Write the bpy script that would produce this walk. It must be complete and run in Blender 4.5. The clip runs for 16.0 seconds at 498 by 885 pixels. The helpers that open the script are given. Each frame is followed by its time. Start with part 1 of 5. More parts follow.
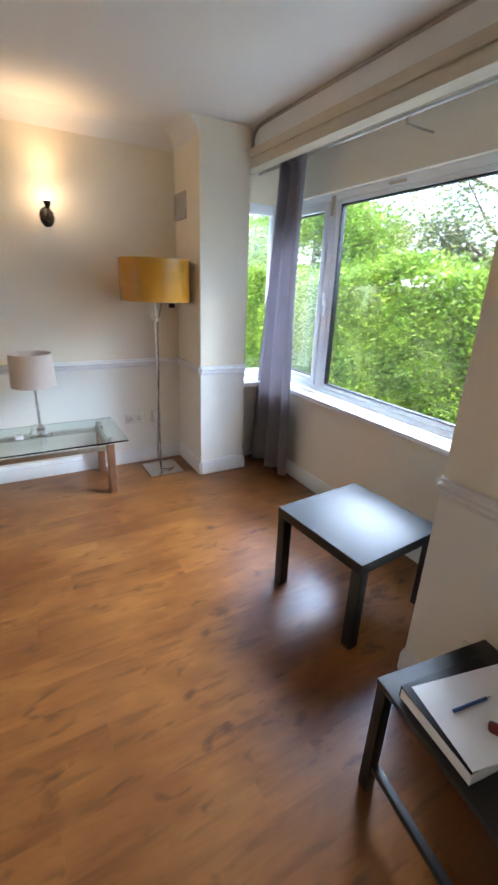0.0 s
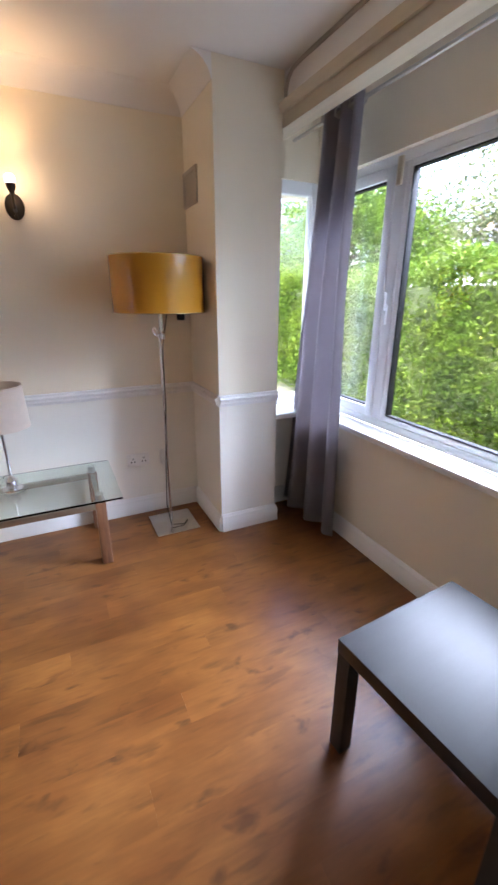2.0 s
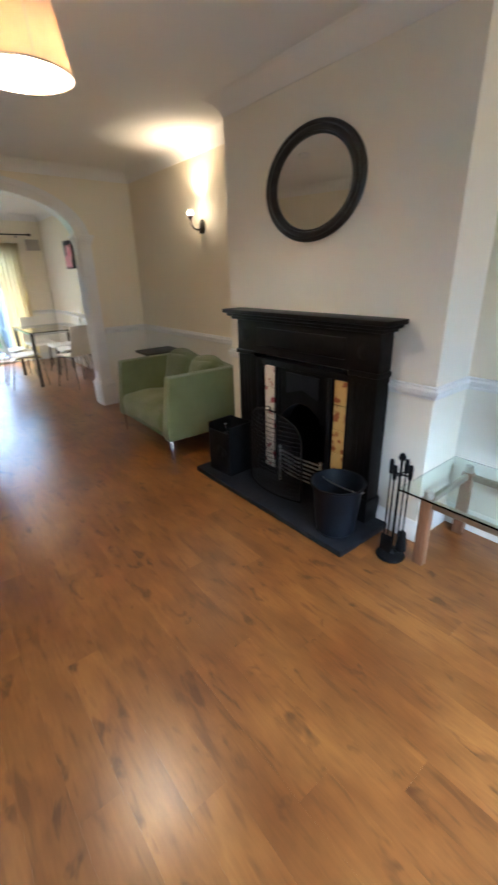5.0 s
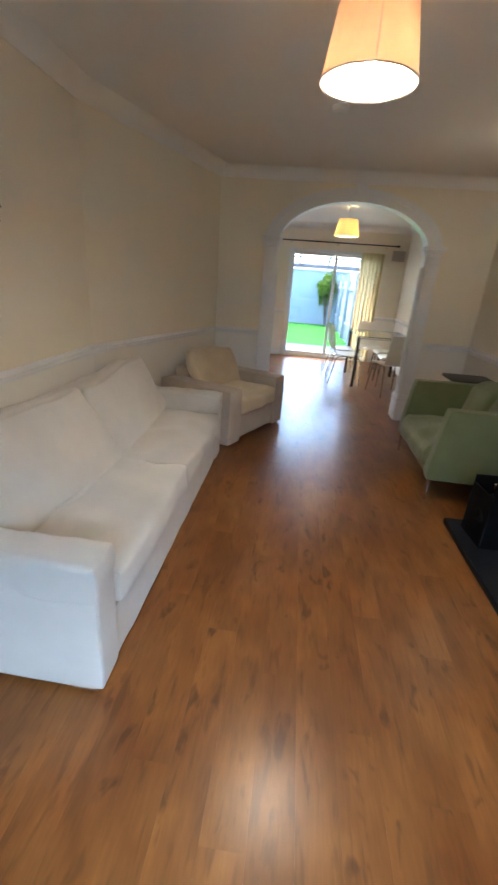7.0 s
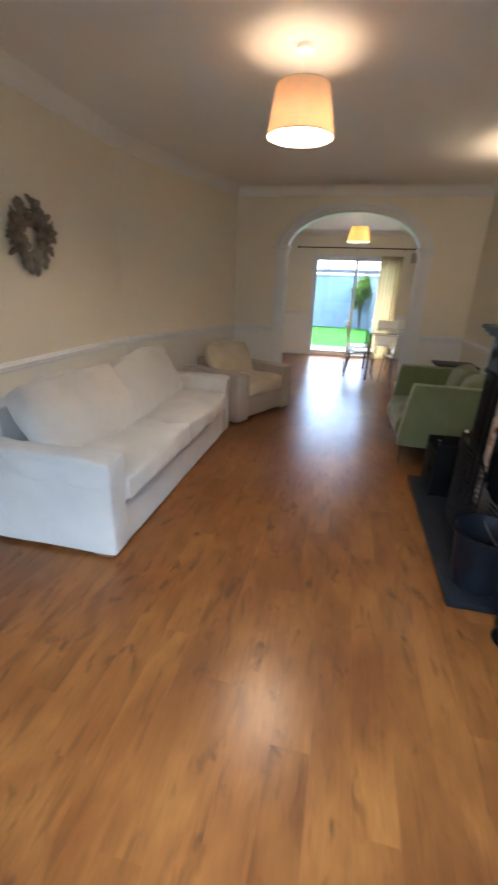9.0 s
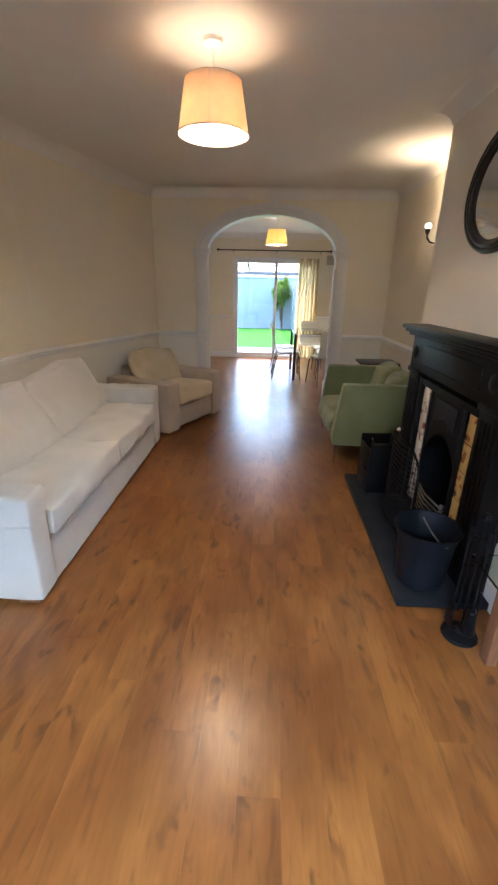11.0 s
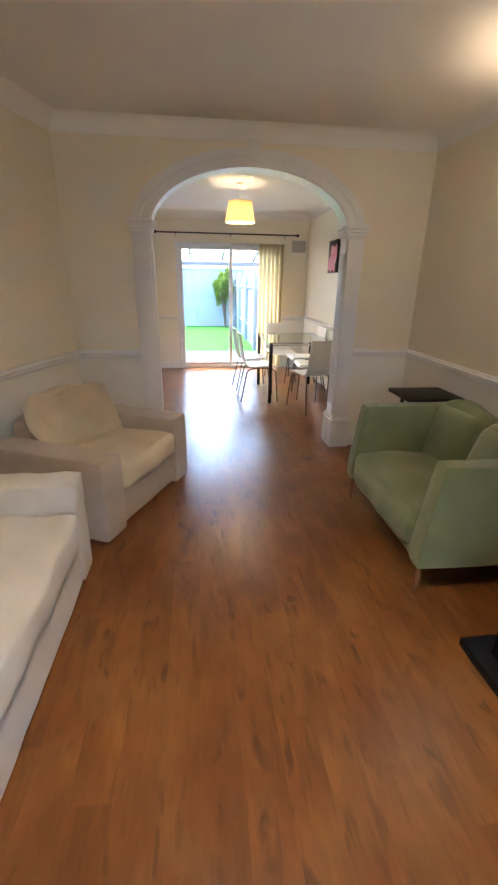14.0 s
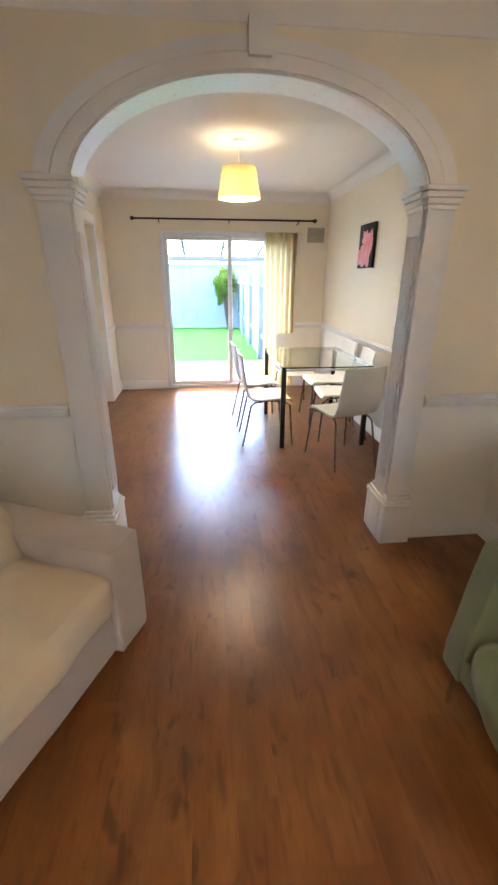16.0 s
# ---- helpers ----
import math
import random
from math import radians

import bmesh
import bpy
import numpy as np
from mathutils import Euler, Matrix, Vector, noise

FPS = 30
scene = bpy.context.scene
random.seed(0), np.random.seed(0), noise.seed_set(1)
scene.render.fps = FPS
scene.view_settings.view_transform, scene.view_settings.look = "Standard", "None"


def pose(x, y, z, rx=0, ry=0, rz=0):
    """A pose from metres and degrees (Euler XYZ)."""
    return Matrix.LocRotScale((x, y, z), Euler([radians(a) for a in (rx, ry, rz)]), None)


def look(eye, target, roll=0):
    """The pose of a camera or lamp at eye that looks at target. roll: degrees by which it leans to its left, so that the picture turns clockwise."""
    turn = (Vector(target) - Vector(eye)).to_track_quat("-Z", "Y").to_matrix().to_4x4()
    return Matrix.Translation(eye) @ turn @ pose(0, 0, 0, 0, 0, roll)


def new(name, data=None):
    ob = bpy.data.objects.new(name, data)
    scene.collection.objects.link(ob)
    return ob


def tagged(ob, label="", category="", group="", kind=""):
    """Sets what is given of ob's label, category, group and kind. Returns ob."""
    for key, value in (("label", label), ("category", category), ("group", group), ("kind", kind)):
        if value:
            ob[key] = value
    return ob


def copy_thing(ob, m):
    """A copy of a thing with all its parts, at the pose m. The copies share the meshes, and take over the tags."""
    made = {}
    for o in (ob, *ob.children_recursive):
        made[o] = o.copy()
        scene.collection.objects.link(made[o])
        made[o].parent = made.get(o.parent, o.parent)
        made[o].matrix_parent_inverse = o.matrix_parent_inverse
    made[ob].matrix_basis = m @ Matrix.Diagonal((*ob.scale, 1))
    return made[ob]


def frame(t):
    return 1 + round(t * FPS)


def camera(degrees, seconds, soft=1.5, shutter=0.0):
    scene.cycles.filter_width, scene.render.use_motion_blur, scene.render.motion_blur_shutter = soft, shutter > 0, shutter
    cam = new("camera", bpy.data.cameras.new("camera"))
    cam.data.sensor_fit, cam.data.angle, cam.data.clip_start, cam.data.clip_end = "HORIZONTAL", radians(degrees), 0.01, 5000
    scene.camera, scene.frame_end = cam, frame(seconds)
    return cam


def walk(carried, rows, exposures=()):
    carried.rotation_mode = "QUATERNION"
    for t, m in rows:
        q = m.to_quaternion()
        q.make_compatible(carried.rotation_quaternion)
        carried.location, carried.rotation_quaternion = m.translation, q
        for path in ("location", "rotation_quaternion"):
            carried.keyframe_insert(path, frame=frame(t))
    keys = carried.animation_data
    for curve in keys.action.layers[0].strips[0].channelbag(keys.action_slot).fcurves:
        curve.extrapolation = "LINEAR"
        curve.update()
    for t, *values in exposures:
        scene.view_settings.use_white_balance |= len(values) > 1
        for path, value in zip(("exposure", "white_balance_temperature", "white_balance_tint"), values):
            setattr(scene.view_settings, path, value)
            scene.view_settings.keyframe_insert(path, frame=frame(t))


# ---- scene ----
cam = camera(62.3, 16.0, 2.4, 0.4)
PATH = [
    (0, (0.191, 0.334, 1.478), (1.122, 1.957, 0.771), 2.2),
    (0.5, (0.284, 0.511, 1.469), (1.366, 2.054, 0.798), 1.7),
    (0.8, (0.393, 0.646, 1.461), (1.478, 2.187, 0.794), 2.1),
    (1, (0.435, 0.712, 1.463), (1.545, 2.241, 0.805), 1.4),
    (1.5, (0.515, 0.913, 1.447), (1.527, 2.504, 0.779), 0.8),
    (2, (0.566, 1.061, 1.439), (1.375, 2.763, 0.77), 0.1),
    (2.5, (0.672, 1.162, 1.449), (1.239, 2.958, 0.775), 0.2),
    (3, (0.704, 1.219, 1.445), (0.921, 3.084, 0.757), -0.1),
    (3.5, (0.715, 1.252, 1.418), (0.454, 3.105, 0.711), -0.8),
    (4, (0.659, 1.346, 1.367), (-0.052, 3.079, 0.666), -0.7),
    (4.5, (0.569, 1.425, 1.423), (-0.557, 2.897, 0.671), -1.1),
    (5, (0.586, 1.433, 1.441), (-0.864, 2.581, 0.68), -1.6),
    (5.2, (0.615, 1.44, 1.436), (-0.93, 2.462, 0.682), -1.4),
    (7.3, (0.535, 1.892, 1.429), (-1.29, 1.546, 0.689), 3.7),
    (7.5, (0.591, 1.929, 1.418), (-1.212, 1.477, 0.68), 3.0),
    (8, (0.827, 2.012, 1.397), (-0.933, 1.416, 0.655), 3.0),
    (8.5, (1.048, 2.152, 1.398), (-0.725, 1.578, 0.673), 2.7),
    (9, (1.184, 2.313, 1.391), (-0.644, 1.926, 0.677), 2.3),
    (9.2, (1.223, 2.346, 1.396), (-0.63, 2.088, 0.689), 2.7),
    (11.5, (0.945, 2.195, 1.409), (-0.93, 2.129, 0.714), 1.2),
    (12, (0.752, 2.054, 1.445), (-1.121, 1.961, 0.749), 0.4),
    (12.5, (0.37, 2.021, 1.422), (-1.506, 1.985, 0.729), 0.6),
    (13, (0.028, 1.935, 1.425), (-1.848, 1.995, 0.734), 0.7),
    (13.5, (-0.366, 1.959, 1.44), (-2.229, 2.107, 0.728), 0.7),
    (14, (-0.768, 1.87, 1.426), (-2.62, 2.097, 0.704), 0.9),
    (14.5, (-1.143, 1.859, 1.413), (-2.992, 2.111, 0.693), 0.9),
    (15, (-1.548, 1.937, 1.437), (-3.391, 2.185, 0.699), 0.5),
    (15.5, (-1.923, 1.967, 1.444), (-3.766, 2.197, 0.701), -0.0),
    (16, (-2.278, 2.054, 1.474), (-4.125, 2.253, 0.734), 0.2),
]
EXPOSURES = [(0, 4.1, 5750, 10), (2.0, 3.9, 6050, 20), (3.5, 3.7, 7300, 20), (4.0, 4.05, 6500, 14), (4.5, 4.45, 5400, 5), (5.0, 4.4, 5400, 5), (8.0, 4.15, 5500, 8), (12.5, 4.4, 5750, 10), (16.0, 4.85, 5600, 10)]
walk(cam, [(t, look(eye, target, roll)) for t, eye, target, roll in PATH], EXPOSURES)

# ---- world, sun, lamps ----
world = bpy.data.worlds.new("sky_world")
scene.world = world
world.use_nodes = True
wn = world.node_tree
sky = wn.nodes.new("ShaderNodeTexSky")
sky.sky_type = "NISHITA"
sky.sun_disc = False
sky.sun_elevation, sky.sun_rotation = radians(68), radians(240)
sky.air_density, sky.dust_density = 1.0, 4.0
wn.nodes["Background"].inputs[1].default_value = 0.15
wn.links.new(sky.outputs[0], wn.nodes["Background"].inputs[0])


def lamp(name, kind, m, energy, color, **size):
    data = bpy.data.lights.new(name, kind)
    data.energy, data.color = energy, color
    for key, value in size.items():
        if key == "angle":
            data.angle = value
        elif key == "size":
            data.size = value
        elif key == "size_y":
            data.size_y = value
        elif key == "radius":
            data.shadow_soft_size = value
    if kind == "AREA":
        data.shape = "RECTANGLE"
    ob = new(name, data)
    ob.matrix_world = m
    return ob


sun = lamp("sun", "SUN", look((0, 0, 30), (10, 6, 0)), 0.4, (1.0, 0.96, 0.9), angle=radians(12))
DAY = (0.76, 0.88, 1.0)
lamp("front_sky_light", "AREA", look((6.2, 2.6, 4.7), (0.0, 2.4, 1.5)), 155, DAY, size=9.0, size_y=2.2)
lamp("garden_sky_light", "AREA", look((-12.6, 2.4, 4.1), (-5.5, 2.4, 0.8)), 9, (0.55, 0.84, 1.0), size=4.0, size_y=1.8)
WARM = (1.0, 0.62, 0.30)
for place, energy, tone in (((-1.34, 1.982, 2.185), 3.7, (1.0, 0.76, 0.52)), ((-6.11, 2.38, 2.17), 2.6, (1.0, 0.74, 0.44))):
    bulb = lamp("pendant_bulb_light", "SPOT", pose(place[0], place[1], place[2] + 0.06), energy, tone, radius=0.12)
    bulb.data.spot_size, bulb.data.spot_blend = radians(172), 0.6
    lamp("pendant_bulb_top_light", "POINT", pose(place[0], place[1], place[2] + 0.09), 0.05, tone, radius=0.06)
for x, z, energy, tone in ((0.508, 2.015, 0.5, WARM), (-2.88, 1.985, 1.5, (1.0, 0.70, 0.42))):
    up = lamp("sconce_bulb_light", "SPOT", pose(x, 3.60, z, 180), energy, tone, radius=0.02)
    up.data.spot_size, up.data.spot_blend = radians(116), 1.0
    lamp("sconce_glow_light", "POINT", pose(x, 3.60, z - 0.03), 0.07, tone, radius=0.022)


# ---- materials ----
def mat(name, base, rough=0.5, metal=0.0, var=0.12, scale=6.0, bump=0.05, bscale=60.0, coat=0.0, second=None, stretch=(1, 1, 1), spec=0.5, coords="Object", sheen=0.0):
    m = bpy.data.materials.new(name)
    m.use_nodes = True
    nt = m.node_tree
    b = nt.nodes["Principled BSDF"]
    b.inputs["Roughness"].default_value, b.inputs["Metallic"].default_value = rough, metal
    b.inputs["Coat Weight"].default_value, b.inputs["Specular IOR Level"].default_value = coat, spec
    b.inputs["Sheen Weight"].default_value = sheen
    tc = nt.nodes.new("ShaderNodeTexCoord")
    mp = nt.nodes.new("ShaderNodeMapping")
    mp.inputs["Scale"].default_value = stretch
    nt.links.new(tc.outputs[coords], mp.inputs[0])
    n1 = nt.nodes.new("ShaderNodeTexNoise")
    n1.inputs["Scale"].default_value, n1.inputs["Detail"].default_value = scale, 6
    n2 = nt.nodes.new("ShaderNodeTexNoise")
    n2.inputs["Scale"].default_value, n2.inputs["Detail"].default_value = bscale, 3
    nt.links.new(mp.outputs[0], n1.inputs[0])
    nt.links.new(mp.outputs[0], n2.inputs[0])
    ramp = nt.nodes.new("ShaderNodeValToRGB")
    lo = [c * (1 - var) for c in base] if second is None else list(second)
    hi = [min(1, c * (1 + var * 0.6)) for c in base]
    ramp.color_ramp.elements[0].position, ramp.color_ramp.elements[1].position = 0.3, 0.7
    ramp.color_ramp.elements[0].color, ramp.color_ramp.elements[1].color = (*lo, 1), (*hi, 1)
    nt.links.new(n1.outputs[0], ramp.inputs[0])
    nt.links.new(ramp.outputs[0], b.inputs["Base Color"])
    rr = nt.nodes.new("ShaderNodeMapRange")
    rr.inputs["To Min"].default_value, rr.inputs["To Max"].default_value = max(0.02, rough - 0.08), min(1, rough + 0.08)
    nt.links.new(n2.outputs[0], rr.inputs[0])
    nt.links.new(rr.outputs[0], b.inputs["Roughness"])
    if bump:
        bp = nt.nodes.new("ShaderNodeBump")
        bp.inputs["Strength"].default_value, bp.inputs["Distance"].default_value = bump, 0.01
        nt.links.new(n2.outputs[0], bp.inputs["Height"])
        nt.links.new(bp.outputs[0], b.inputs["Normal"])
    return m


def glow(name, color, strength, base=(0.9, 0.85, 0.7)):
    m = mat(name, base, 0.6, var=0.03)
    b = m.node_tree.nodes["Principled BSDF"]
    b.inputs["Emission Color"].default_value, b.inputs["Emission Strength"].default_value = (*color, 1), strength
    return m


def glass(name, tint=(1, 1, 1), rough=0.0, ior=1.45):
    m = bpy.data.materials.new(name)
    m.use_nodes = True
    b = m.node_tree.nodes["Principled BSDF"]
    b.inputs["Base Color"].default_value = (*tint, 1)
    b.inputs["Transmission Weight"].default_value, b.inputs["Roughness"].default_value, b.inputs["IOR"].default_value = 1, rough, ior
    return m


def fabric_shade(name, base, transl=0.5):
    """Lampshade cloth that lets light through."""
    m = mat(name, base, 0.8, var=0.05, scale=30, bump=0.1, bscale=400)
    nt = m.node_tree
    t = nt.nodes.new("ShaderNodeBsdfTranslucent")
    t.inputs[0].default_value = (*base, 1)
    mix = nt.nodes.new("ShaderNodeMixShader")
    mix.inputs[0].default_value = transl
    nt.links.new(nt.nodes["Principled BSDF"].outputs[0], mix.inputs[1])
    nt.links.new(t.outputs[0], mix.inputs[2])
    nt.links.new(mix.outputs[0], nt.nodes["Material Output"].inputs[0])
    return m


CREAM = mat("cream_wall_paint", (0.84, 0.765, 0.605), 0.6, var=0.03, scale=1.2, bump=0.04, bscale=140)
BEIGE = mat("beige_bay_paint", (0.80, 0.72, 0.58), 0.6, var=0.03, scale=1.4, bump=0.04, bscale=140)


def paler_dado(m, pale, height):
    """The wall is painted paler below the dado rail."""
    t = m.node_tree
    co, xyz, low = t.nodes.new("ShaderNodeTexCoord"), t.nodes.new("ShaderNodeSeparateXYZ"), t.nodes.new("ShaderNodeMath")
    low.operation, low.inputs[1].default_value = "LESS_THAN", height
    t.links.new(co.outputs["Object"], xyz.inputs[0])
    t.links.new(xyz.outputs[2], low.inputs[0])
    mx = t.nodes.new("ShaderNodeMix")
    mx.data_type = "RGBA"
    mx.inputs[7].default_value = (*pale, 1)
    t.links.new(low.outputs[0], mx.inputs[0])
    t.links.new(t.nodes["Color Ramp"].outputs[0], mx.inputs[6])
    t.links.new(mx.outputs[2], t.nodes["Principled BSDF"].inputs["Base Color"])


paler_dado(CREAM, (0.82, 0.79, 0.71), 0.862)
CHIM = mat("chimney_breast_paint", (0.82, 0.77, 0.66), 0.6, var=0.03, scale=1.3, bump=0.04, bscale=140)
CEIL = mat("ceiling_paint", (0.84, 0.81, 0.76), 0.75, var=0.03, scale=0.8, bump=0.05, bscale=90)
TRIM = mat("white_gloss_trim", (0.80, 0.79, 0.77), 0.3, var=0.03, scale=3, bump=0.0)
UPVC = mat("white_upvc", (0.80, 0.82, 0.84), 0.3, var=0.03, scale=4, bump=0.0)
SEALBLACK = mat("black_brown_laminate", (0.006, 0.004, 0.004), 0.5, 0.0, spec=0.25, var=0.4, scale=4, bump=0.03, bscale=70, stretch=(1, 12, 12))
LACKTOP = mat("black_brown_laminate_top", (0.007, 0.006, 0.006), 0.56, 0.0, spec=0.65, var=0.3, scale=4, bump=0.02, bscale=70, stretch=(1, 12, 12))
TIMBER_CREAM = mat("cream_painted_timber", (0.56, 0.48, 0.35), 0.45, var=0.08, scale=5, stretch=(6, 0.6, 6))
GLASS = glass("window_glass")
TABLEGLASS = glass("table_glass", (0.86, 0.96, 0.92))
CHROME = mat("brushed_chrome", (0.75, 0.75, 0.76), 0.18, 1.0, var=0.05)
STEEL = mat("satin_steel", (0.55, 0.53, 0.50), 0.3, 1.0, var=0.08)
DARKMETAL = mat("dark_metal", (0.07, 0.06, 0.05), 0.4, 0.8, var=0.3)
IRON = mat("black_cast_iron", (0.005, 0.005, 0.006), 0.5, 0.0, spec=0.12, var=0.5, scale=14, bump=0.2, bscale=90)
BLACKWOOD = mat("black_painted_timber", (0.005, 0.004, 0.004), 0.42, 0.0, var=0.5, scale=10, spec=0.15, bump=0.1, bscale=50)
SLATE = mat("dark_slate", (0.011, 0.013, 0.018), 0.5, 0.0, spec=0.2, var=0.35, scale=9, bump=0.15, bscale=45)
LACK = mat("black_brown_laminate", (0.007, 0.005, 0.005), 0.62, 0.0, spec=0.8, var=0.4, scale=4, bump=0.03, bscale=70, stretch=(1, 12, 12))
WHITEFAB = mat("white_cotton_slipcover", (0.58, 0.555, 0.51), 0.9, var=0.06, scale=5, bump=0.25, bscale=260, sheen=0.2)
BEIGEFAB = mat("beige_chair_cover", (0.46, 0.385, 0.31), 0.9, var=0.08, scale=5, bump=0.3, bscale=260, sheen=0.2)
CREAMFAB = mat("cream_cushion_cover", (0.60, 0.50, 0.34), 0.9, var=0.08, scale=6, bump=0.3, bscale=260, sheen=0.2)
GREENFAB = mat("olive_green_wool", (0.155, 0.178, 0.075), 0.92, var=0.12, scale=7, bump=0.35, bscale=300, sheen=0.3)
GREYFAB = mat("grey_curtain_satin", (0.31, 0.285, 0.315), 0.36, var=0.08, scale=6, bump=0.1, bscale=300, sheen=0.5)
YELLOWFAB = fabric_shade("yellow_curtain_cloth", (0.74, 0.63, 0.38), 0.5)
SHADEYELLOW = fabric_shade("yellow_cream_lampshade_cloth", (0.87, 0.73, 0.45), 0.34)
SHADECREAM = fabric_shade("cream_lampshade_cloth", (0.86, 0.68, 0.49), 0.26)
SHADELINEN = fabric_shade("beige_linen_shade", (0.76, 0.65, 0.55), 0.25)
MUSTARD = mat("mustard_gloss_shade", (0.52, 0.235, 0.016), 0.14, var=0.08, scale=4, bump=0.02, coat=0.3)
BULB = glow("lit_bulb", (1.0, 0.80, 0.55), 2)
PAPER = mat("white_paper", (0.80, 0.80, 0.80), 0.7, var=0.03)
WOODLEG = mat("warm_brown_wood", (0.22, 0.10, 0.05), 0.4, var=0.35, scale=8, stretch=(8, 8, 0.8))


# ---- mesh helpers ----
def box(bm, a, b, bevel=0.0, seg=2):
    """A box between two corners, with rounded edges."""
    made = bmesh.ops.create_cube(bm, size=1.0)["verts"]
    lo, hi = [min(p, q) for p, q in zip(a, b)], [max(p, q) for p, q in zip(a, b)]
    for v in made:
        v.co = Vector([lo[i] + (v.co[i] + 0.5) * (hi[i] - lo[i]) for i in range(3)])
    if bevel:
        edges = list({e for v in made for e in v.link_edges})
        bmesh.ops.bevel(bm, geom=edges, offset=bevel, segments=seg, affect="EDGES", profile=0.5)
    return bm


def boxes(*pairs, bevel=0.0):
    bm = bmesh.new()
    for a, b in pairs:
        box(bm, a, b, bevel)
    return bm


def lathe(profile, n=32, bm=None, at=(0, 0, 0), wobble=0.0):
    """A turned shape: rows of (radius, height)."""
    bm = bm or bmesh.new()
    rings = []
    for r, z in profile:
        rings.append([bm.verts.new((at[0] + r * math.cos(2 * math.pi * k / n), at[1] + r * math.sin(2 * math.pi * k / n), at[2] + z)) for k in range(n)])
    for p, q in zip(rings, rings[1:]):
        for k in range(n):
            bm.faces.new((p[k], p[(k + 1) % n], q[(k + 1) % n], q[k]))
    for ring, flip in ((rings[0], True), (rings[-1], False)):
        if (Vector(ring[0].co) - Vector(ring[n // 2].co)).length > 1e-4 and profile[0] != profile[-1]:
            bm.faces.new(ring[::-1] if flip else ring)
    bmesh.ops.recalc_face_normals(bm, faces=bm.faces)
    return bm


def tube(points, r, n=10, bm=None, closed=False):
    """A round bar along points."""
    bm = bm or bmesh.new()
    pts = [Vector(p) for p in points]
    rings = []
    side = None
    for i, p in enumerate(pts):
        a, b = pts[max(i - 1, 0)], pts[min(i + 1, len(pts) - 1)]
        if closed:
            a, b = pts[i - 1], pts[(i + 1) % len(pts)]
        d = (b - a).normalized()
        if side is None:
            side = d.orthogonal().normalized()
        side = (side - d * side.dot(d)).normalized()
        up = d.cross(side)
        rr = r[i] if isinstance(r, (list, tuple)) else r
        rings.append([bm.verts.new(p + rr * (math.cos(2 * math.pi * k / n) * side + math.sin(2 * math.pi * k / n) * up)) for k in range(n)])
    pairs = list(zip(rings, rings[1:])) + ([(rings[-1], rings[0])] if closed else [])
    for p, q in pairs:
        for k in range(n):
            bm.faces.new((p[k], p[(k + 1) % n], q[(k + 1) % n], q[k]))
    if not closed:
        bm.faces.new(rings[0][::-1])
        bm.faces.new(rings[-1])
    bmesh.ops.recalc_face_normals(bm, faces=bm.faces)
    return bm


def prism(outline, axis, a, b, bm=None):
    """An outline of 2D points pushed along an axis from a to b. x: points are (y, z); y: (x, z); z: (x, y)."""
    bm = bm or bmesh.new()

    def put(p, d):
        return {"x": (d, p[0], p[1]), "y": (p[0], d, p[1]), "z": (p[0], p[1], d)}[axis]

    p0, p1 = [bm.verts.new(put(p, a)) for p in outline], [bm.verts.new(put(p, b)) for p in outline]
    n = len(outline)
    for k in range(n):
        bm.faces.new((p0[k], p0[(k + 1) % n], p1[(k + 1) % n], p1[k]))
    bm.faces.new(p0[::-1])
    bm.faces.new(p1)
    bmesh.ops.recalc_face_normals(bm, faces=bm.faces)
    return bm


def sweep(profile, path, bm=None, up=(0, 0, 1)):
    """A moulding: profile of (out, height) carried along floor-plan points, out to the left of the way."""
    bm = bm or bmesh.new()
    pts = [Vector((p[0], p[1], 0)) for p in path]
    rings = []
    for i, p in enumerate(pts):
        dirs = []
        if i > 0:
            dirs.append((p - pts[i - 1]).normalized())
        if i < len(pts) - 1:
            dirs.append((pts[i + 1] - p).normalized())
        left = [Vector((-d.y, d.x, 0)) for d in dirs]
        m = sum(left, Vector()) / len(left)
        m = m / max(m.length_squared, 0.2)
        rings.append([bm.verts.new(p + o * m + Vector((0, 0, z))) for o, z in profile])
    n = len(profile)
    for p, q in zip(rings, rings[1:]):
        for k in range(n):
            bm.faces.new((p[k], p[(k + 1) % n], q[(k + 1) % n], q[k]))
    bm.faces.new(rings[0][::-1])
    bm.faces.new(rings[-1])
    bmesh.ops.recalc_face_normals(bm, faces=bm.faces)
    return bm


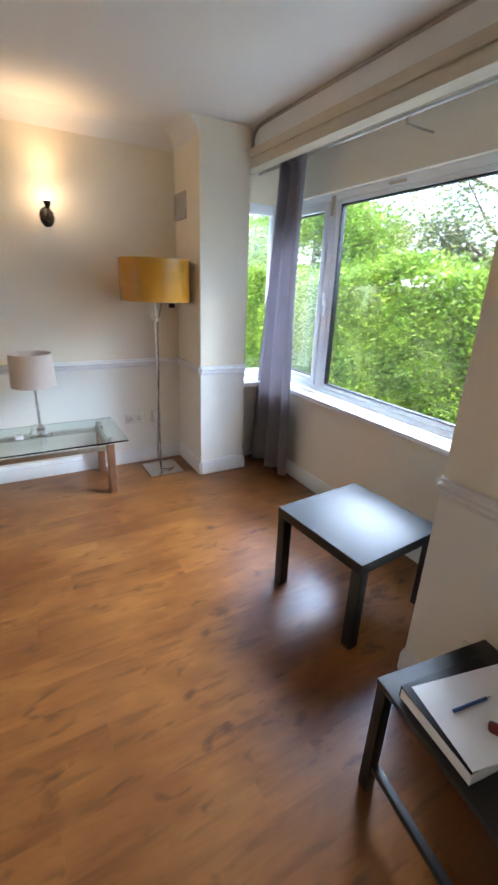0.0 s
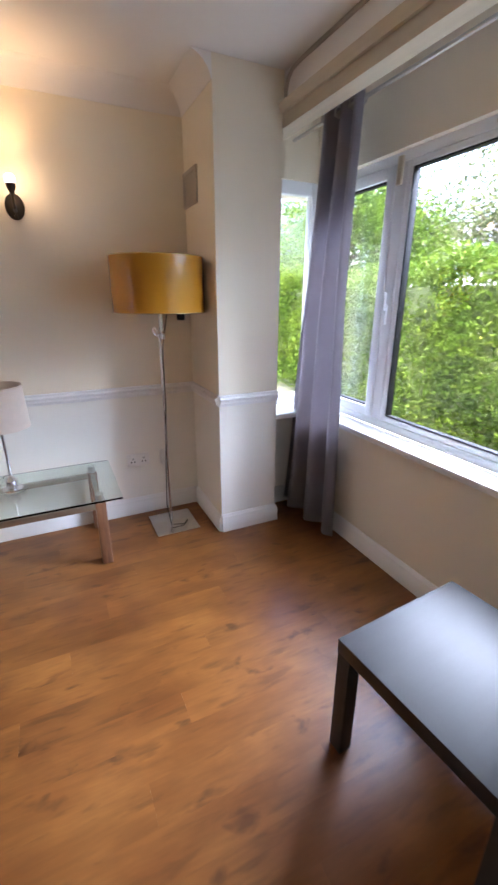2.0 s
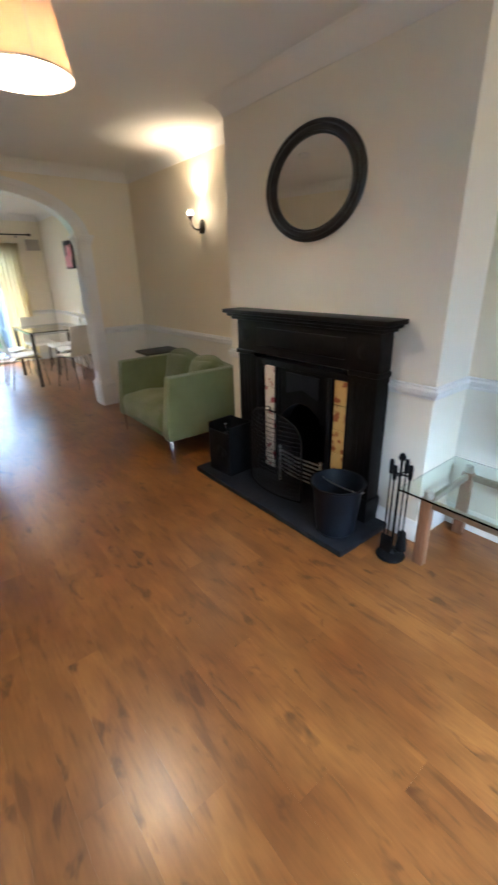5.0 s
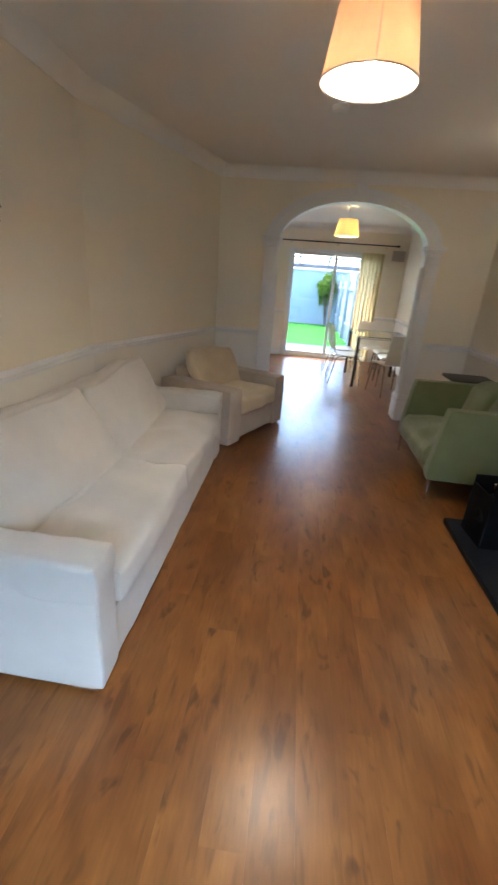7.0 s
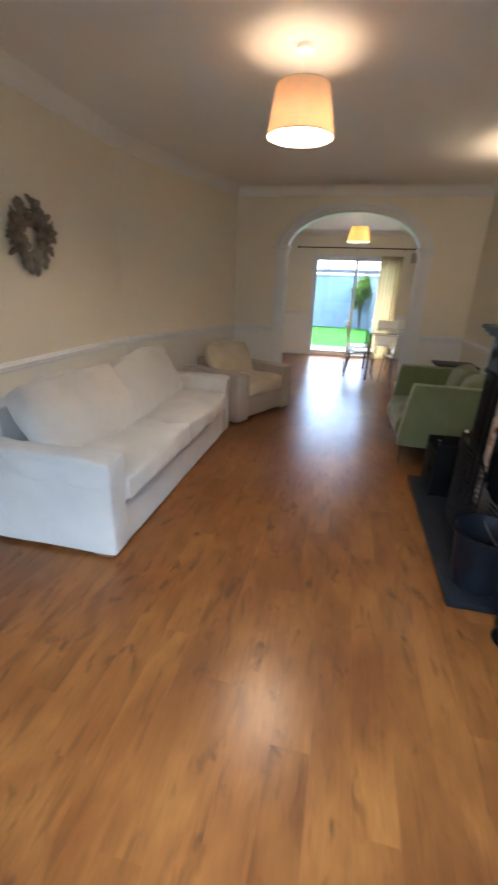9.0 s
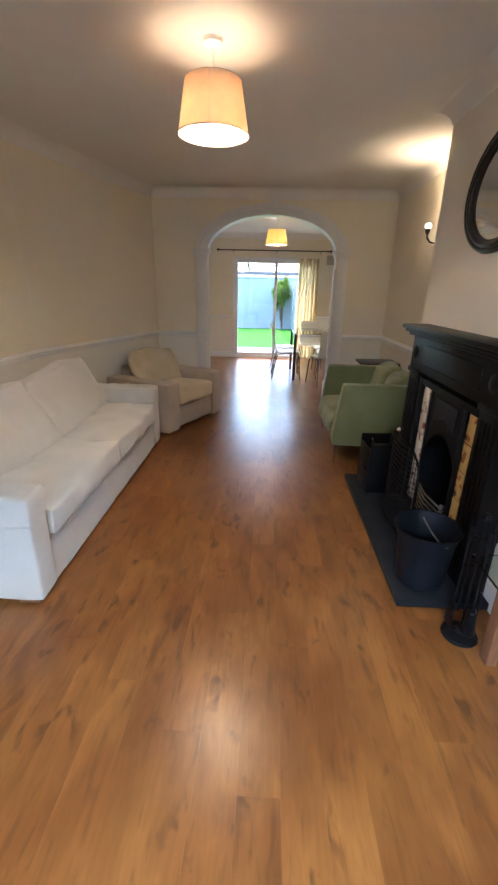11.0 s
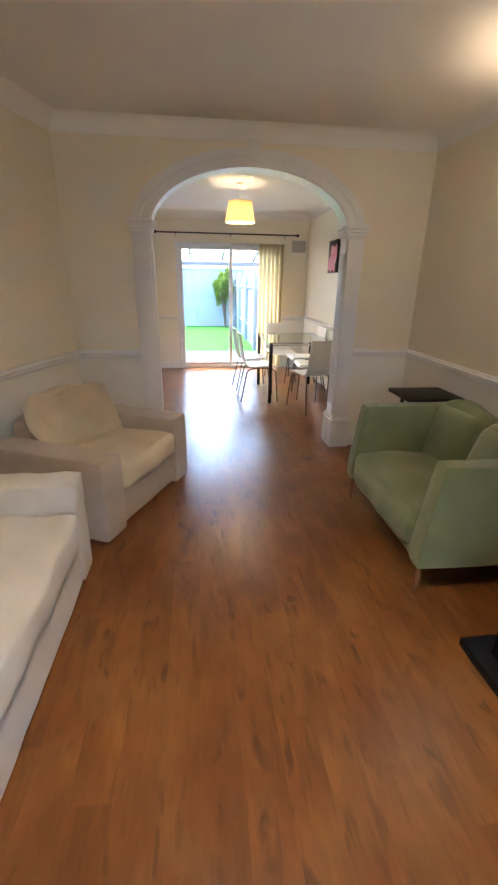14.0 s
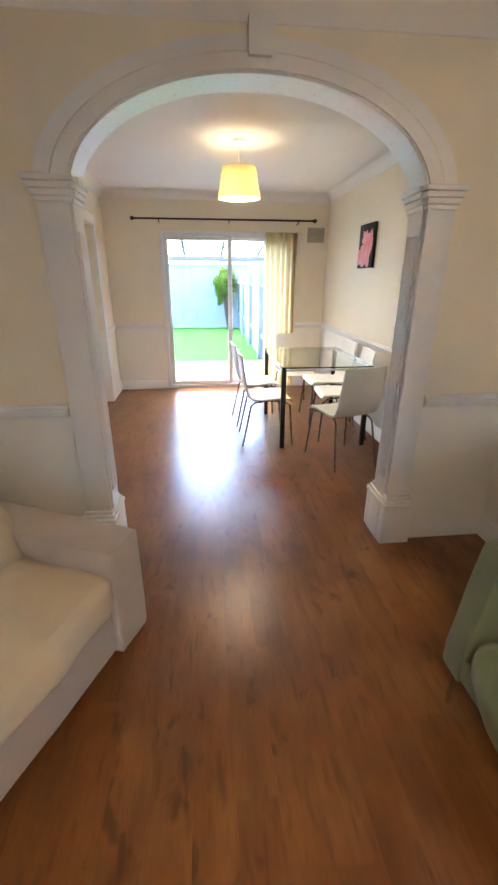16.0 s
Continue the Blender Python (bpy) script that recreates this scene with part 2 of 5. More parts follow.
def soft(size, r=0.05, puff=0.02, wrinkle=0.006, n=14, seed=0, bm=None, at=(0, 0, 0), turn=None, wscale=5.0):
    """A stuffed, upholstered block: rounded edges, bulging faces, shallow creases."""
    bm = bm or bmesh.new()
    bmesh.ops.create_cube(bm, size=2.0)
    bmesh.ops.subdivide_edges(bm, edges=bm.edges[:], cuts=n, use_grid_fill=True)
    verts = bm.verts[:]
    half = [s / 2 for s in size]
    rr = min([r] + [h * 0.98 for h in half])
    for v in verts:
        u = v.co.copy()
        p = Vector([max(-(h - rr), min(h - rr, c * h)) for c, h in zip(u, half)])
        q = Vector([c * h for c, h in zip(u, half)])
        d = q - p
        if d.length > 1e-6:
            p += d.normalized() * rr
        for ax in range(3):
            if abs(abs(u[ax]) - 1) < 1e-4:
                o = [u[k] for k in range(3) if k != ax]
                p[ax] += math.copysign(puff * (1 - o[0] ** 2) * (1 - o[1] ** 2), u[ax])
        if wrinkle:
            s = Vector((seed * 3.1, seed * 1.7, seed))
            p += wrinkle * Vector((noise.noise(p * wscale + s), noise.noise(p * wscale + s + Vector((9, 0, 0))), noise.noise(p * wscale + s + Vector((0, 9, 0)))))
        v.co = ((turn @ p) if turn else p) + Vector(at)
    return bm


def mesh_of(bm, name, material, smooth):
    me = bpy.data.meshes.new(name)
    bm.to_mesh(me)
    bm.free()
    for m in material if isinstance(material, (list, tuple)) else [material]:
        me.materials.append(m)
    if smooth:
        for p in me.polygons:
            p.use_smooth = True
        if smooth is not True:
            me.set_sharp_from_angle(angle=radians(smooth))
    return me


def part(name, bm, material, parent=None, label="", smooth=25):
    ob = new(name, mesh_of(bm, name, material, smooth))
    if parent is not None:
        ob.parent = parent
    if label:
        ob["label"] = label
    return ob


def thing(name, label, category, m=None, group="", kind=""):
    ob = new(name)
    ob.empty_display_size = 0.05
    if m is not None:
        ob.matrix_basis = m
    return tagged(ob, label, category, group, kind)


def solid(name, bm, material, label, category, m=None, group="", kind="", smooth=25):
    """A thing that is one mesh."""
    ob = part(name, bm, material, None, "", smooth)
    if m is not None:
        ob.matrix_basis = m
    return tagged(ob, label, category, group, kind)


def setting(name, bm, material, label, category, smooth=25):
    return solid(name, bm, material, label, category, kind="structure", smooth=smooth)


# ---- the rooms ----
NORTH, EAST, ARCH, WEST, TOP = 3.72, 1.41, -4.31, -8.17, 2.475
BEND = (-2.40, 0.34)
CORNER = (-4.31, 0.89)
ARCHBACK = -4.45

setting("wall_north", boxes(((-8.5, NORTH, 0), (1.79, NORTH + 0.2, 2.7))), CREAM, "cream painted plaster wall behind the fireplace", "wall")
setting("wall_south", boxes(((BEND[0], BEND[1] - 0.2, 0), (-0.30, BEND[1], 2.7)), ((0.62, BEND[1] - 0.2, 0), (1.79, BEND[1], 2.7)), ((-0.30, BEND[1] - 0.2, 2.05), (0.62, BEND[1], 2.7))), CREAM, "cream painted plaster wall behind the white sofa", "wall")
setting("wall_diagonal", prism([BEND, CORNER, (CORNER[0], CORNER[1] - 0.25), (BEND[0], BEND[1] - 0.2)], "z", 0, 2.7), CREAM, "cream plaster wall set at an angle behind the armchair", "wall")
setting("wall_east_north", boxes(((EAST, 3.24, 0), (1.79, NORTH, 2.7))), CREAM, "cream plaster pier beside the bay window", "wall")
setting("wall_east_south", boxes(((EAST, BEND[1], 0), (1.79, 1.115, 2.7))), CREAM, "cream plaster pier on the far end of the bay", "wall")
setting("bay_wall_north", boxes(((1.79, 3.46, 0), (2.36, 3.92, 0.70)), ((1.79, 3.46, 2.08), (2.36, 3.92, 2.7)), ((1.79, 3.72, 0.70), (1.86, 3.92, 2.08))), CREAM, "cream plastered cheek of the bay", "wall")
setting("bay_wall_south", boxes(((1.79, 0.5, 0), (2.36, 0.92, 2.7))), CREAM, "cream plastered cheek of the bay", "wall")
setting("bay_wall_front", boxes(((2.09, 0.92, 0), (2.36, 3.46, 0.70)), ((2.16, 0.92, 2.08), (2.36, 3.46, 2.7))), BEIGE, "beige plaster wall under and over the bay window", "wall")

setting("hall_walls", boxes(((-0.7, -1.2, 0), (-0.6, 0.14, 2.7)), ((0.9, -1.2, 0), (1.0, 0.14, 2.7)), ((-0.7, -1.3, 0), (1.0, -1.2, 2.7))), CREAM, "plain cream hall walls behind the doorway", "wall")
setting("hall_floor", boxes(((-0.7, -1.3, -0.22), (1.0, 0.1, -0.002))), TRIM, "plain hall floor behind the doorway", "floor")
setting("hall_ceiling", boxes(((-0.7, -1.3, TOP), (1.0, 0.1, TOP + 0.1))), CEIL, "white hall ceiling", "ceiling")

# arch wall
AY0, AY1, SPRING, APEX = 1.52, 3.075, 1.80, 2.231
ac = (AY0 + AY1) / 2


def arch_points(y0, y1, spring, apex, n=28):
    c, h = (y0 + y1) / 2, (y1 - y0) / 2
    return [(c - h * math.cos(math.pi * k / n), spring + (apex - spring) * math.sin(math.pi * k / n)) for k in range(n + 1)]


def arch_wall():
    bm = bmesh.new()
    pts = arch_points(AY0, AY1, SPRING, APEX)
    rows = []
    for x in (ARCH, ARCHBACK):
        rows.append(([bm.verts.new((x, y, z)) for y, z in pts], [bm.verts.new((x, y, 2.7)) for y, z in pts]))
    (f, ft), (b, bt) = rows
    for k in range(len(pts) - 1):
        bm.faces.new((f[k], f[k + 1], ft[k + 1], ft[k]))
        bm.faces.new((b[k], b[k + 1], bt[k + 1], bt[k]))
        bm.faces.new((f[k], f[k + 1], b[k + 1], b[k]))
    bmesh.ops.recalc_face_normals(bm, faces=bm.faces)
    box(bm, (ARCHBACK, CORNER[1] - 0.25, 0), (ARCH, AY0, 2.7))
    box(bm, (ARCHBACK, AY1, 0), (ARCH, NORTH, 2.7))
    return bm


setting("wall_arch", arch_wall(), CREAM, "cream plaster wall with an arched opening", "wall")
setting("wall_dining_south", boxes(((WEST - 0.25, 0.66, 0), (-7.55, 0.86, 2.7)), ((-6.65, 0.66, 0), (ARCHBACK, 0.86, 2.7)), ((-7.55, 0.66, 2.03), (-6.65, 0.86, 2.7))), CREAM, "cream dining room wall with a doorway", "wall")
DY0, DY1, DTOP = 1.53, 3.31, 2.03
setting("wall_west", boxes(((WEST - 0.25, 0.86, 0), (WEST, DY0, 2.7)), ((WEST - 0.25, DY1, 0), (WEST, NORTH, 2.7)), ((WEST - 0.25, DY0, DTOP), (WEST, DY1, 2.7))), CREAM, "cream dining room wall round the patio door", "wall")
setting("ceiling", boxes(((-8.42, 0.1, TOP), (2.36, 3.92, TOP + 0.15))), CEIL, "matt white painted ceiling", "ceiling")
# chimney breast with the firebox opening
CH0, CH1, CHY = -2.05, -0.38, 3.38
FX0, FX1, FZ = -1.42, -0.96, 0.80
setting("chimney_breast", boxes(((CH0, CHY, 0), (FX0, NORTH, TOP)), ((FX1, CHY, 0), (CH1, NORTH, TOP)), ((FX0, CHY, FZ), (FX1, NORTH, TOP))), CHIM, "off-white plastered chimney breast", "chimney breast")

# mouldings
COVE = [(0, TOP - 0.10), (0.004, TOP - 0.098), (0.010, TOP - 0.078), (0.024, TOP - 0.052), (0.044, TOP - 0.030), (0.068, TOP - 0.014), (0.086, TOP - 0.005), (0.094, TOP - 0.002), (0.096, TOP), (0, TOP)]
RAIL = [(0, 0.83), (0.008, 0.83), (0.012, 0.842), (0.02, 0.848), (0.02, 0.862), (0.026, 0.868), (0.026, 0.876), (0.014, 0.884), (0.012, 0.893), (0, 0.897)]
SKIRT = [(0, 0), (0.018, 0), (0.018, 0.085), (0.014, 0.092), (0.014, 0.10), (0.007, 0.112), (0.005, 0.12), (0, 0.12)]
NORTHRUN = [(EAST, 3.24), (EAST, NORTH), (CH1, NORTH), (CH1, CHY), (CH0, CHY), (CH0, NORTH), (ARCH, NORTH), (ARCH, 3.17)]
SOUTHRUN = [(ARCH, 1.38), CORNER, BEND, (-0.38, BEND[1])]
FULLRUN = [(EAST, 3.24), (EAST, NORTH), (CH1, NORTH), (CH1, CHY), (CH0, CHY), (CH0, NORTH), (ARCH, NORTH), CORNER, BEND, (EAST, BEND[1]), (EAST, 1.115)]
setting("coving", sweep(COVE, FULLRUN), CEIL, "white curved plaster coving", "coving", 30)
setting("dado_rail_north", sweep(RAIL, NORTHRUN[:3] + [(CH1, CHY), (-0.63, CHY)]), TRIM, "white moulded dado rail", "dado rail", 30)
setting("dado_rail_alcove", sweep(RAIL, [(-1.825, CHY), (CH0, CHY), (CH0, NORTH), (ARCH, NORTH), (ARCH, 3.22)]), TRIM, "white moulded dado rail", "dado rail", 30)
setting("dado_rail_corner", sweep(RAIL, [(0.70, BEND[1]), (EAST, BEND[1]), (EAST, 1.115)]), TRIM, "white moulded dado rail", "dado rail", 30)
setting("skirting_corner", sweep(SKIRT, [(0.70, BEND[1]), (EAST, BEND[1]), (EAST, 1.115)]), TRIM, "white moulded skirting board", "skirting board", 30)
setting("hall_door_casing", boxes(((-0.37, 0.34, 0), (-0.30, 0.36, 2.05)), ((0.62, 0.34, 0), (0.69, 0.36, 2.05)), ((-0.37, 0.34, 2.05), (0.69, 0.36, 2.12))), TRIM, "white painted casing round the hall doorway", "door casing")
setting("dado_rail_south", sweep(RAIL, SOUTHRUN), TRIM, "white moulded dado rail", "dado rail", 30)
setting("dado_rail_reveal", sweep(RAIL, [(1.79, 3.24), (EAST, 3.24)]), TRIM, "white moulded dado rail on the bay reveal", "dado rail", 30)
setting("dado_rail_pier", sweep(RAIL, [(EAST, 1.115), (1.79, 1.115)]), TRIM, "white moulded dado rail on the bay reveal", "dado rail", 30)
setting("skirting_north", sweep(SKIRT, NORTHRUN[:3] + [(CH1, CHY), (-0.63, CHY)]), TRIM, "white moulded skirting board", "skirting board", 30)
setting("skirting_alcove", sweep(SKIRT, [(-1.96, CHY), (CH0, CHY), (CH0, NORTH), (ARCH, NORTH), (ARCH, 3.24)]), TRIM, "white moulded skirting board", "skirting board", 30)
setting("skirting_south", sweep(SKIRT, [(ARCH, 1.30), CORNER, BEND, (-0.38, BEND[1])]), TRIM, "white moulded skirting board", "skirting board", 30)
setting("skirting_bay", sweep(SKIRT, [(EAST, 1.115), (1.79, 1.115), (1.79, 0.92), (2.09, 0.92), (2.09, 3.46), (1.79, 3.46), (1.79, 3.24), (EAST, 3.24)]), TRIM, "white moulded skirting board round the bay", "skirting board", 30)

# arch casing
def arch_ring(x0, x1, near, far):
    """A flat ring round the arch between two offsets from the opening."""
    bm = bmesh.new()
    inner, outer = [arch_points(AY0 - o, AY1 + o, SPRING, APEX + o * (0.8 if o > 0 else 1), 40) for o in (near, far)]
    ia, ib, oa, ob = [[bm.verts.new((x, y, z)) for y, z in line] for line in (inner, outer) for x in (x0, x1)]
    for k in range(len(inner) - 1):
        bm.faces.new((ia[k], ia[k + 1], oa[k + 1], oa[k]))
        bm.faces.new((ib[k], ib[k + 1], ob[k + 1], ob[k]))
        bm.faces.new((oa[k], oa[k + 1], ob[k + 1], ob[k]))
        bm.faces.new((ia[k], ia[k + 1], ib[k + 1], ib[k]))
    bmesh.ops.recalc_face_normals(bm, faces=bm.faces)
    return bm


arch_trim = thing("arch_trim", "white gloss painted arch surround with pilasters and keystone", "arch surround", kind="structure")
part("arch_moulding", arch_ring(ARCH + 0.026, ARCH - 0.002, 0.0, 0.064), TRIM, arch_trim)
part("arch_bead", arch_ring(ARCH + 0.022, ARCH - 0.001, 0.0685, 0.102), TRIM, arch_trim)
part("arch_moulding", arch_ring(ARCH + 0.014, ARCH - 0.001, 0.103, 0.135), TRIM, arch_trim)
part("arch_moulding", arch_ring(ARCHBACK - 0.022, ARCHBACK + 0.002, 0.0, 0.135), TRIM, arch_trim)
part("arch_soffit", arch_ring(ARCH + 0.016, ARCHBACK - 0.016, -0.012, 0.003), TRIM, arch_trim)
part("keystone", prism([(ac - 0.035, 2.265), (ac + 0.055, 2.265), (ac + 0.065, 2.385), (ac - 0.035, 2.385)], "x", ARCH, ARCH + 0.045), TRIM, arch_trim)
for y, s in ((AY0, -1), (AY1, 1)):
    for xf, d in ((ARCH, 1), (ARCHBACK, -1)):
        pil = bmesh.new()
        box(pil, (xf, y + 0.0 * s, 0.30), (xf + 0.024 * d, y + 0.13 * s, 1.78), 0.004)
        part("pilaster", pil, TRIM, arch_trim)
        cap = bmesh.new()
        for z0, z1, o in ((1.765, 1.785, 0.010), (1.785, 1.81, 0.018), (1.81, 1.835, 0.028), (1.835, 1.858, 0.038)):
            box(cap, (xf, y - o * 0.9 * s, z0), (xf + (0.024 + o) * d, y + (0.125 + o) * s, z1), 0.004)
        part("capital", cap, TRIM, arch_trim)
        foot = bmesh.new()
        for z0, z1, o in ((0, 0.24, 0.03), (0.24, 0.265, 0.036), (0.265, 0.285, 0.022), (0.285, 0.305, 0.01)):
            box(foot, (xf, y - o * 0.8 * s, z0), (xf + (0.03 + o) * d, y + (0.125 + o) * s, z1), 0.004)
        part("plinth", foot, TRIM, arch_trim)
    jamb = bmesh.new()
    box(jamb, (ARCHBACK, y - 0.010 * s, 0), (ARCH, y + 0.002 * s, SPRING))
    for k in range(5):
        x = ARCHBACK + 0.016 + k * 0.023
        box(jamb, (x, y - 0.018 * s, 0.40), (x + 0.013, y - 0.009 * s, 1.66), 0.003)
    part("jamb_lining", jamb, TRIM, arch_trim)
    jcap = bmesh.new()
    for z0, z1, o in ((1.765, 1.785, 0.016), (1.785, 1.81, 0.024), (1.81, 1.835, 0.034), (1.835, 1.858, 0.044)):
        box(jcap, (ARCHBACK, y - o * s, z0), (ARCH, y, z1), 0.004)
    part("jamb_capital", jcap, TRIM, arch_trim)
    jfoot = bmesh.new()
    for z0, z1, o in ((0, 0.24, 0.028), (0.24, 0.265, 0.034), (0.265, 0.285, 0.022)):
        box(jfoot, (ARCHBACK, y - o * s, z0), (ARCH, y, z1), 0.004)
    part("jamb_plinth", jfoot, TRIM, arch_trim)

# bay beam, sill and windows
setting("bay_beam", boxes(((1.80, 0.92, 2.34), (1.92, 3.46, TOP))), CEIL, "white plastered beam across the bay", "beam")
# added bead, its grey-brown colour stands for the shadow line under the ceiling
BEADSHADOW = mat("shadow_grey_bead", (0.42, 0.37, 0.31), 0.55, var=0.08, scale=5)
bead = tube([(1.796, 1.12, TOP - 0.010), (1.796, 3.10, TOP - 0.010), (1.796, 3.17, TOP - 0.016), (1.796, 3.21, TOP - 0.040), (1.796, 3.228, TOP - 0.075), (1.796, 3.23, 2.345)], 0.010, 10)
setting("beam_bead", bead, BEADSHADOW, "thin rounded bead along the bay beam, coloured grey-brown as a shadow line", "moulding")
pelmet = thing("pelmet", "cream painted timber pelmet moulding on the bay beam", "pelmet", kind="structure")
part("pelmet_board", prism([(1.755, 2.335), (1.80, 2.355), (1.80, 2.295), (1.77, 2.295)], "y", 1.10, 3.235), TIMBER_CREAM, pelmet)
part("pelmet_board", prism([(1.785, 2.294), (1.80, 2.294), (1.87, 2.338), (1.87, 2.235), (1.785, 2.235)], "y", 0.93, 3.45), TIMBER_CREAM, pelmet)


def sash(bm, y0, y1, z0, z1, x0, x1, w):
    box(bm, (x0, y0, z0), (x1, y0 + w, z1), 0.006)
    box(bm, (x0, y1 - w, z0), (x1, y1, z1), 0.006)
    box(bm, (x0 + 0.001, y0 + w, z0), (x1 - 0.001, y1 - w, z0 + w), 0.006)
    box(bm, (x0 + 0.001, y0 + w, z1 - w), (x1 - 0.001, y1 - w, z1), 0.006)


win = thing("window_1", "white upvc bay window with fixed middle pane and side sashes", "window", kind="structure")
fr = bmesh.new()
sash(fr, 0.92, 3.46, 0.735, 2.08, 2.19, 2.26, 0.045)
for y in (2.80, 1.53):
    box(fr, (2.191, y - 0.035, 0.78), (2.259, y + 0.035, 2.035), 0.005)
part("window_frame", fr, UPVC, win)
for y0, y1, w in ((2.835, 3.415, 0.055), (1.565, 2.765, 0.028), (0.965, 1.495, 0.055)):
    b = bmesh.new()
    sash(b, y0, y1, 0.78, 2.035, 2.185 if w > 0.05 else 2.195, 2.25, w)
    s = part("sash", b, UPVC, win)
    bs = bmesh.new()
    sash(bs, y0 + w, y1 - w, 0.78 + w, 2.035 - w, 2.20, 2.245, 0.008)
    part("seal", bs, SEALBLACK, s)
    p = part("pane", boxes(((2.222, y0 + w, 0.78 + w), (2.228, y1 - w, 2.035 - w))), GLASS, s)
    p.visible_shadow = False
for y in (2.80, 1.575):
    hb = boxes(((2.172, y - 0.012, 1.30), (2.186, y + 0.012, 1.40)), bevel=0.003)
    box(hb, (2.155, y - 0.01, 1.37), (2.172, y + 0.01, 1.46), 0.004)
    part("handle", hb, UPVC, win)
part("vent_clip", boxes(((2.175, 2.785, 1.94), (2.19, 2.815, 2.06)), ((2.175, 2.20, 2.045), (2.19, 2.32, 2.06)), bevel=0.003), TIMBER_CREAM, win)
side = thing("window_2", "narrow white upvc side window of the bay", "window", kind="structure")
b = bmesh.new()
for a, c in (((1.80, 3.47, 0.735), (1.86, 3.53, 2.08)), ((2.13, 3.47, 0.735), (2.19, 3.53, 2.08)), ((1.86, 3.471, 0.735), (2.13, 3.529, 0.80)), ((1.86, 3.471, 2.01), (2.13, 3.529, 2.08))):
    box(b, a, c, 0.005)
part("window_frame", b, UPVC, side)
part("pane", boxes(((1.86, 3.497, 0.80), (2.13, 3.503, 2.01))), GLASS, side).visible_shadow = False
sill = bmesh.new()
box(sill, (2.045, 0.925, 0.702), (2.19, 3.455, 0.735), 0.006)
box(sill, (1.80, 3.25, 0.702), (2.045, 3.47, 0.735), 0.006)
setting("window_sill", sill, TRIM, "white gloss painted window board in the bay", "window sill")

# patio door
pd = thing("patio_door", "white upvc sliding patio door, closed, with two tall panes", "patio door", kind="structure")
b = bmesh.new()
sash(b, DY0, DY1, 0.0, DTOP, WEST - 0.09, WEST + 0.004, 0.05)
part("door_frame", b, UPVC, pd)
for y0, y1, x in ((DY0 + 0.05, 2.455, WEST - 0.045), (2.405, DY1 - 0.05, WEST - 0.085)):
    b = bmesh.new()
    sash(b, y0, y1, 0.05, DTOP - 0.05, x, x + 0.035, 0.055)
    s = part("sliding_panel", b, UPVC, pd)
    part("pane", boxes(((x + 0.014, y0 + 0.055, 0.105), (x + 0.02, y1 - 0.055, DTOP - 0.105))), GLASS, s).visible_shadow = False
part("handle", boxes(((WEST - 0.01, DY0 + 0.065, 0.95), (WEST + 0.02, DY0 + 0.085, 1.15)), bevel=0.006), UPVC, pd)

# ---- fireplace ----
fp = thing("fireplace", "black painted timber fireplace with cast iron insert and tiled cheeks", "fireplace")
LY = CHY - 0.004
b = bmesh.new()
box(b, (-1.915, 3.20, 1.185), (-0.56, LY, 1.212), 0.008)
box(b, (-1.885, 3.215, 1.165), (-0.585, LY, 1.184), 0.006)
box(b, (-1.855, 3.235, 1.145), (-0.61, LY, 1.164), 0.006)
part("mantel_shelf", b, BLACKWOOD, fp)
b = boxes(((-1.82, 3.262, 0.93), (-0.635, LY, 1.144)), bevel=0.006)
box(b, (-1.60, 3.252, 0.985), (-0.85, 3.264, 1.105), 0.008)
part("frieze", b, BLACKWOOD, fp)
for x0, x1 in ((-1.82, -1.64), (-0.815, -0.635)):
    b = boxes(((x0, 3.265, 0.04), (x1, LY, 0.929)), bevel=0.005)
    box(b, (x0 - 0.012, 3.25, 0.041), (x1 + 0.012, LY - 0.001, 0.19), 0.006)
    box(b, (x0 - 0.010, 3.252, 0.91), (x1 + 0.010, LY - 0.001, 0.94), 0.006)
    for k in range(4):
        box(b, (x0 + 0.028 + 0.036 * k, 3.261, 0.23), (x0 + 0.044 + 0.036 * k, 3.267, 0.87), 0.004)
    part("pilaster", b, BLACKWOOD, fp)
    c = lathe([(0.001, 0), (0.035, 0.004), (0.045, 0.012), (0.02, 0.02), (0.001, 0.022)], 20)
    bmesh.ops.rotate(c, verts=c.verts, matrix=Matrix.Rotation(radians(90), 3, "X"))
    bmesh.ops.translate(c, verts=c.verts, vec=((x0 + x1) / 2, 3.264, 1.045))
    part("rosette", c, BLACKWOOD, fp)
b = boxes(((-1.639, 3.275, 0.04), (-1.575, LY, 0.90)), ((-0.838, 3.275, 0.04), (-0.816, LY, 0.90)), ((-1.575, 3.275, 0.86), (-0.838, LY, 0.90)), ((-1.43, 3.278, 0.04), (-1.395, LY, 0.859)), ((-0.985, 3.278, 0.04), (-0.95, LY, 0.859)), bevel=0.005)
box(b, (-1.575, 3.30, 0.04), (-1.43, LY, 0.86))
box(b, (-0.95, 3.30, 0.04), (-0.838, LY, 0.86))
part("insert_frame", b, IRON, fp)
hp = [(-1.395 + 0.41 * k / 16, 0.50 + 0.15 * math.sin(math.pi * k / 16) ** 0.7) for k in range(17)]
part("hood", prism([(-1.395, 0.86)] + hp + [(-0.985, 0.86)], "y", 3.285, LY), IRON, fp)
part("hood_plate", prism([(-1.33, 0.84), (-1.33, 0.70), (-1.19, 0.745), (-1.05, 0.70), (-1.05, 0.84)], "y", 3.276, 3.286), SLATE, fp, "grey cast iron canopy plate")
TILEW = mat("cream_floral_tile", (0.62, 0.55, 0.46), 0.15, var=0.1, second=(0.30, 0.07, 0.08), scale=17, bump=0.0, coat=0.5)
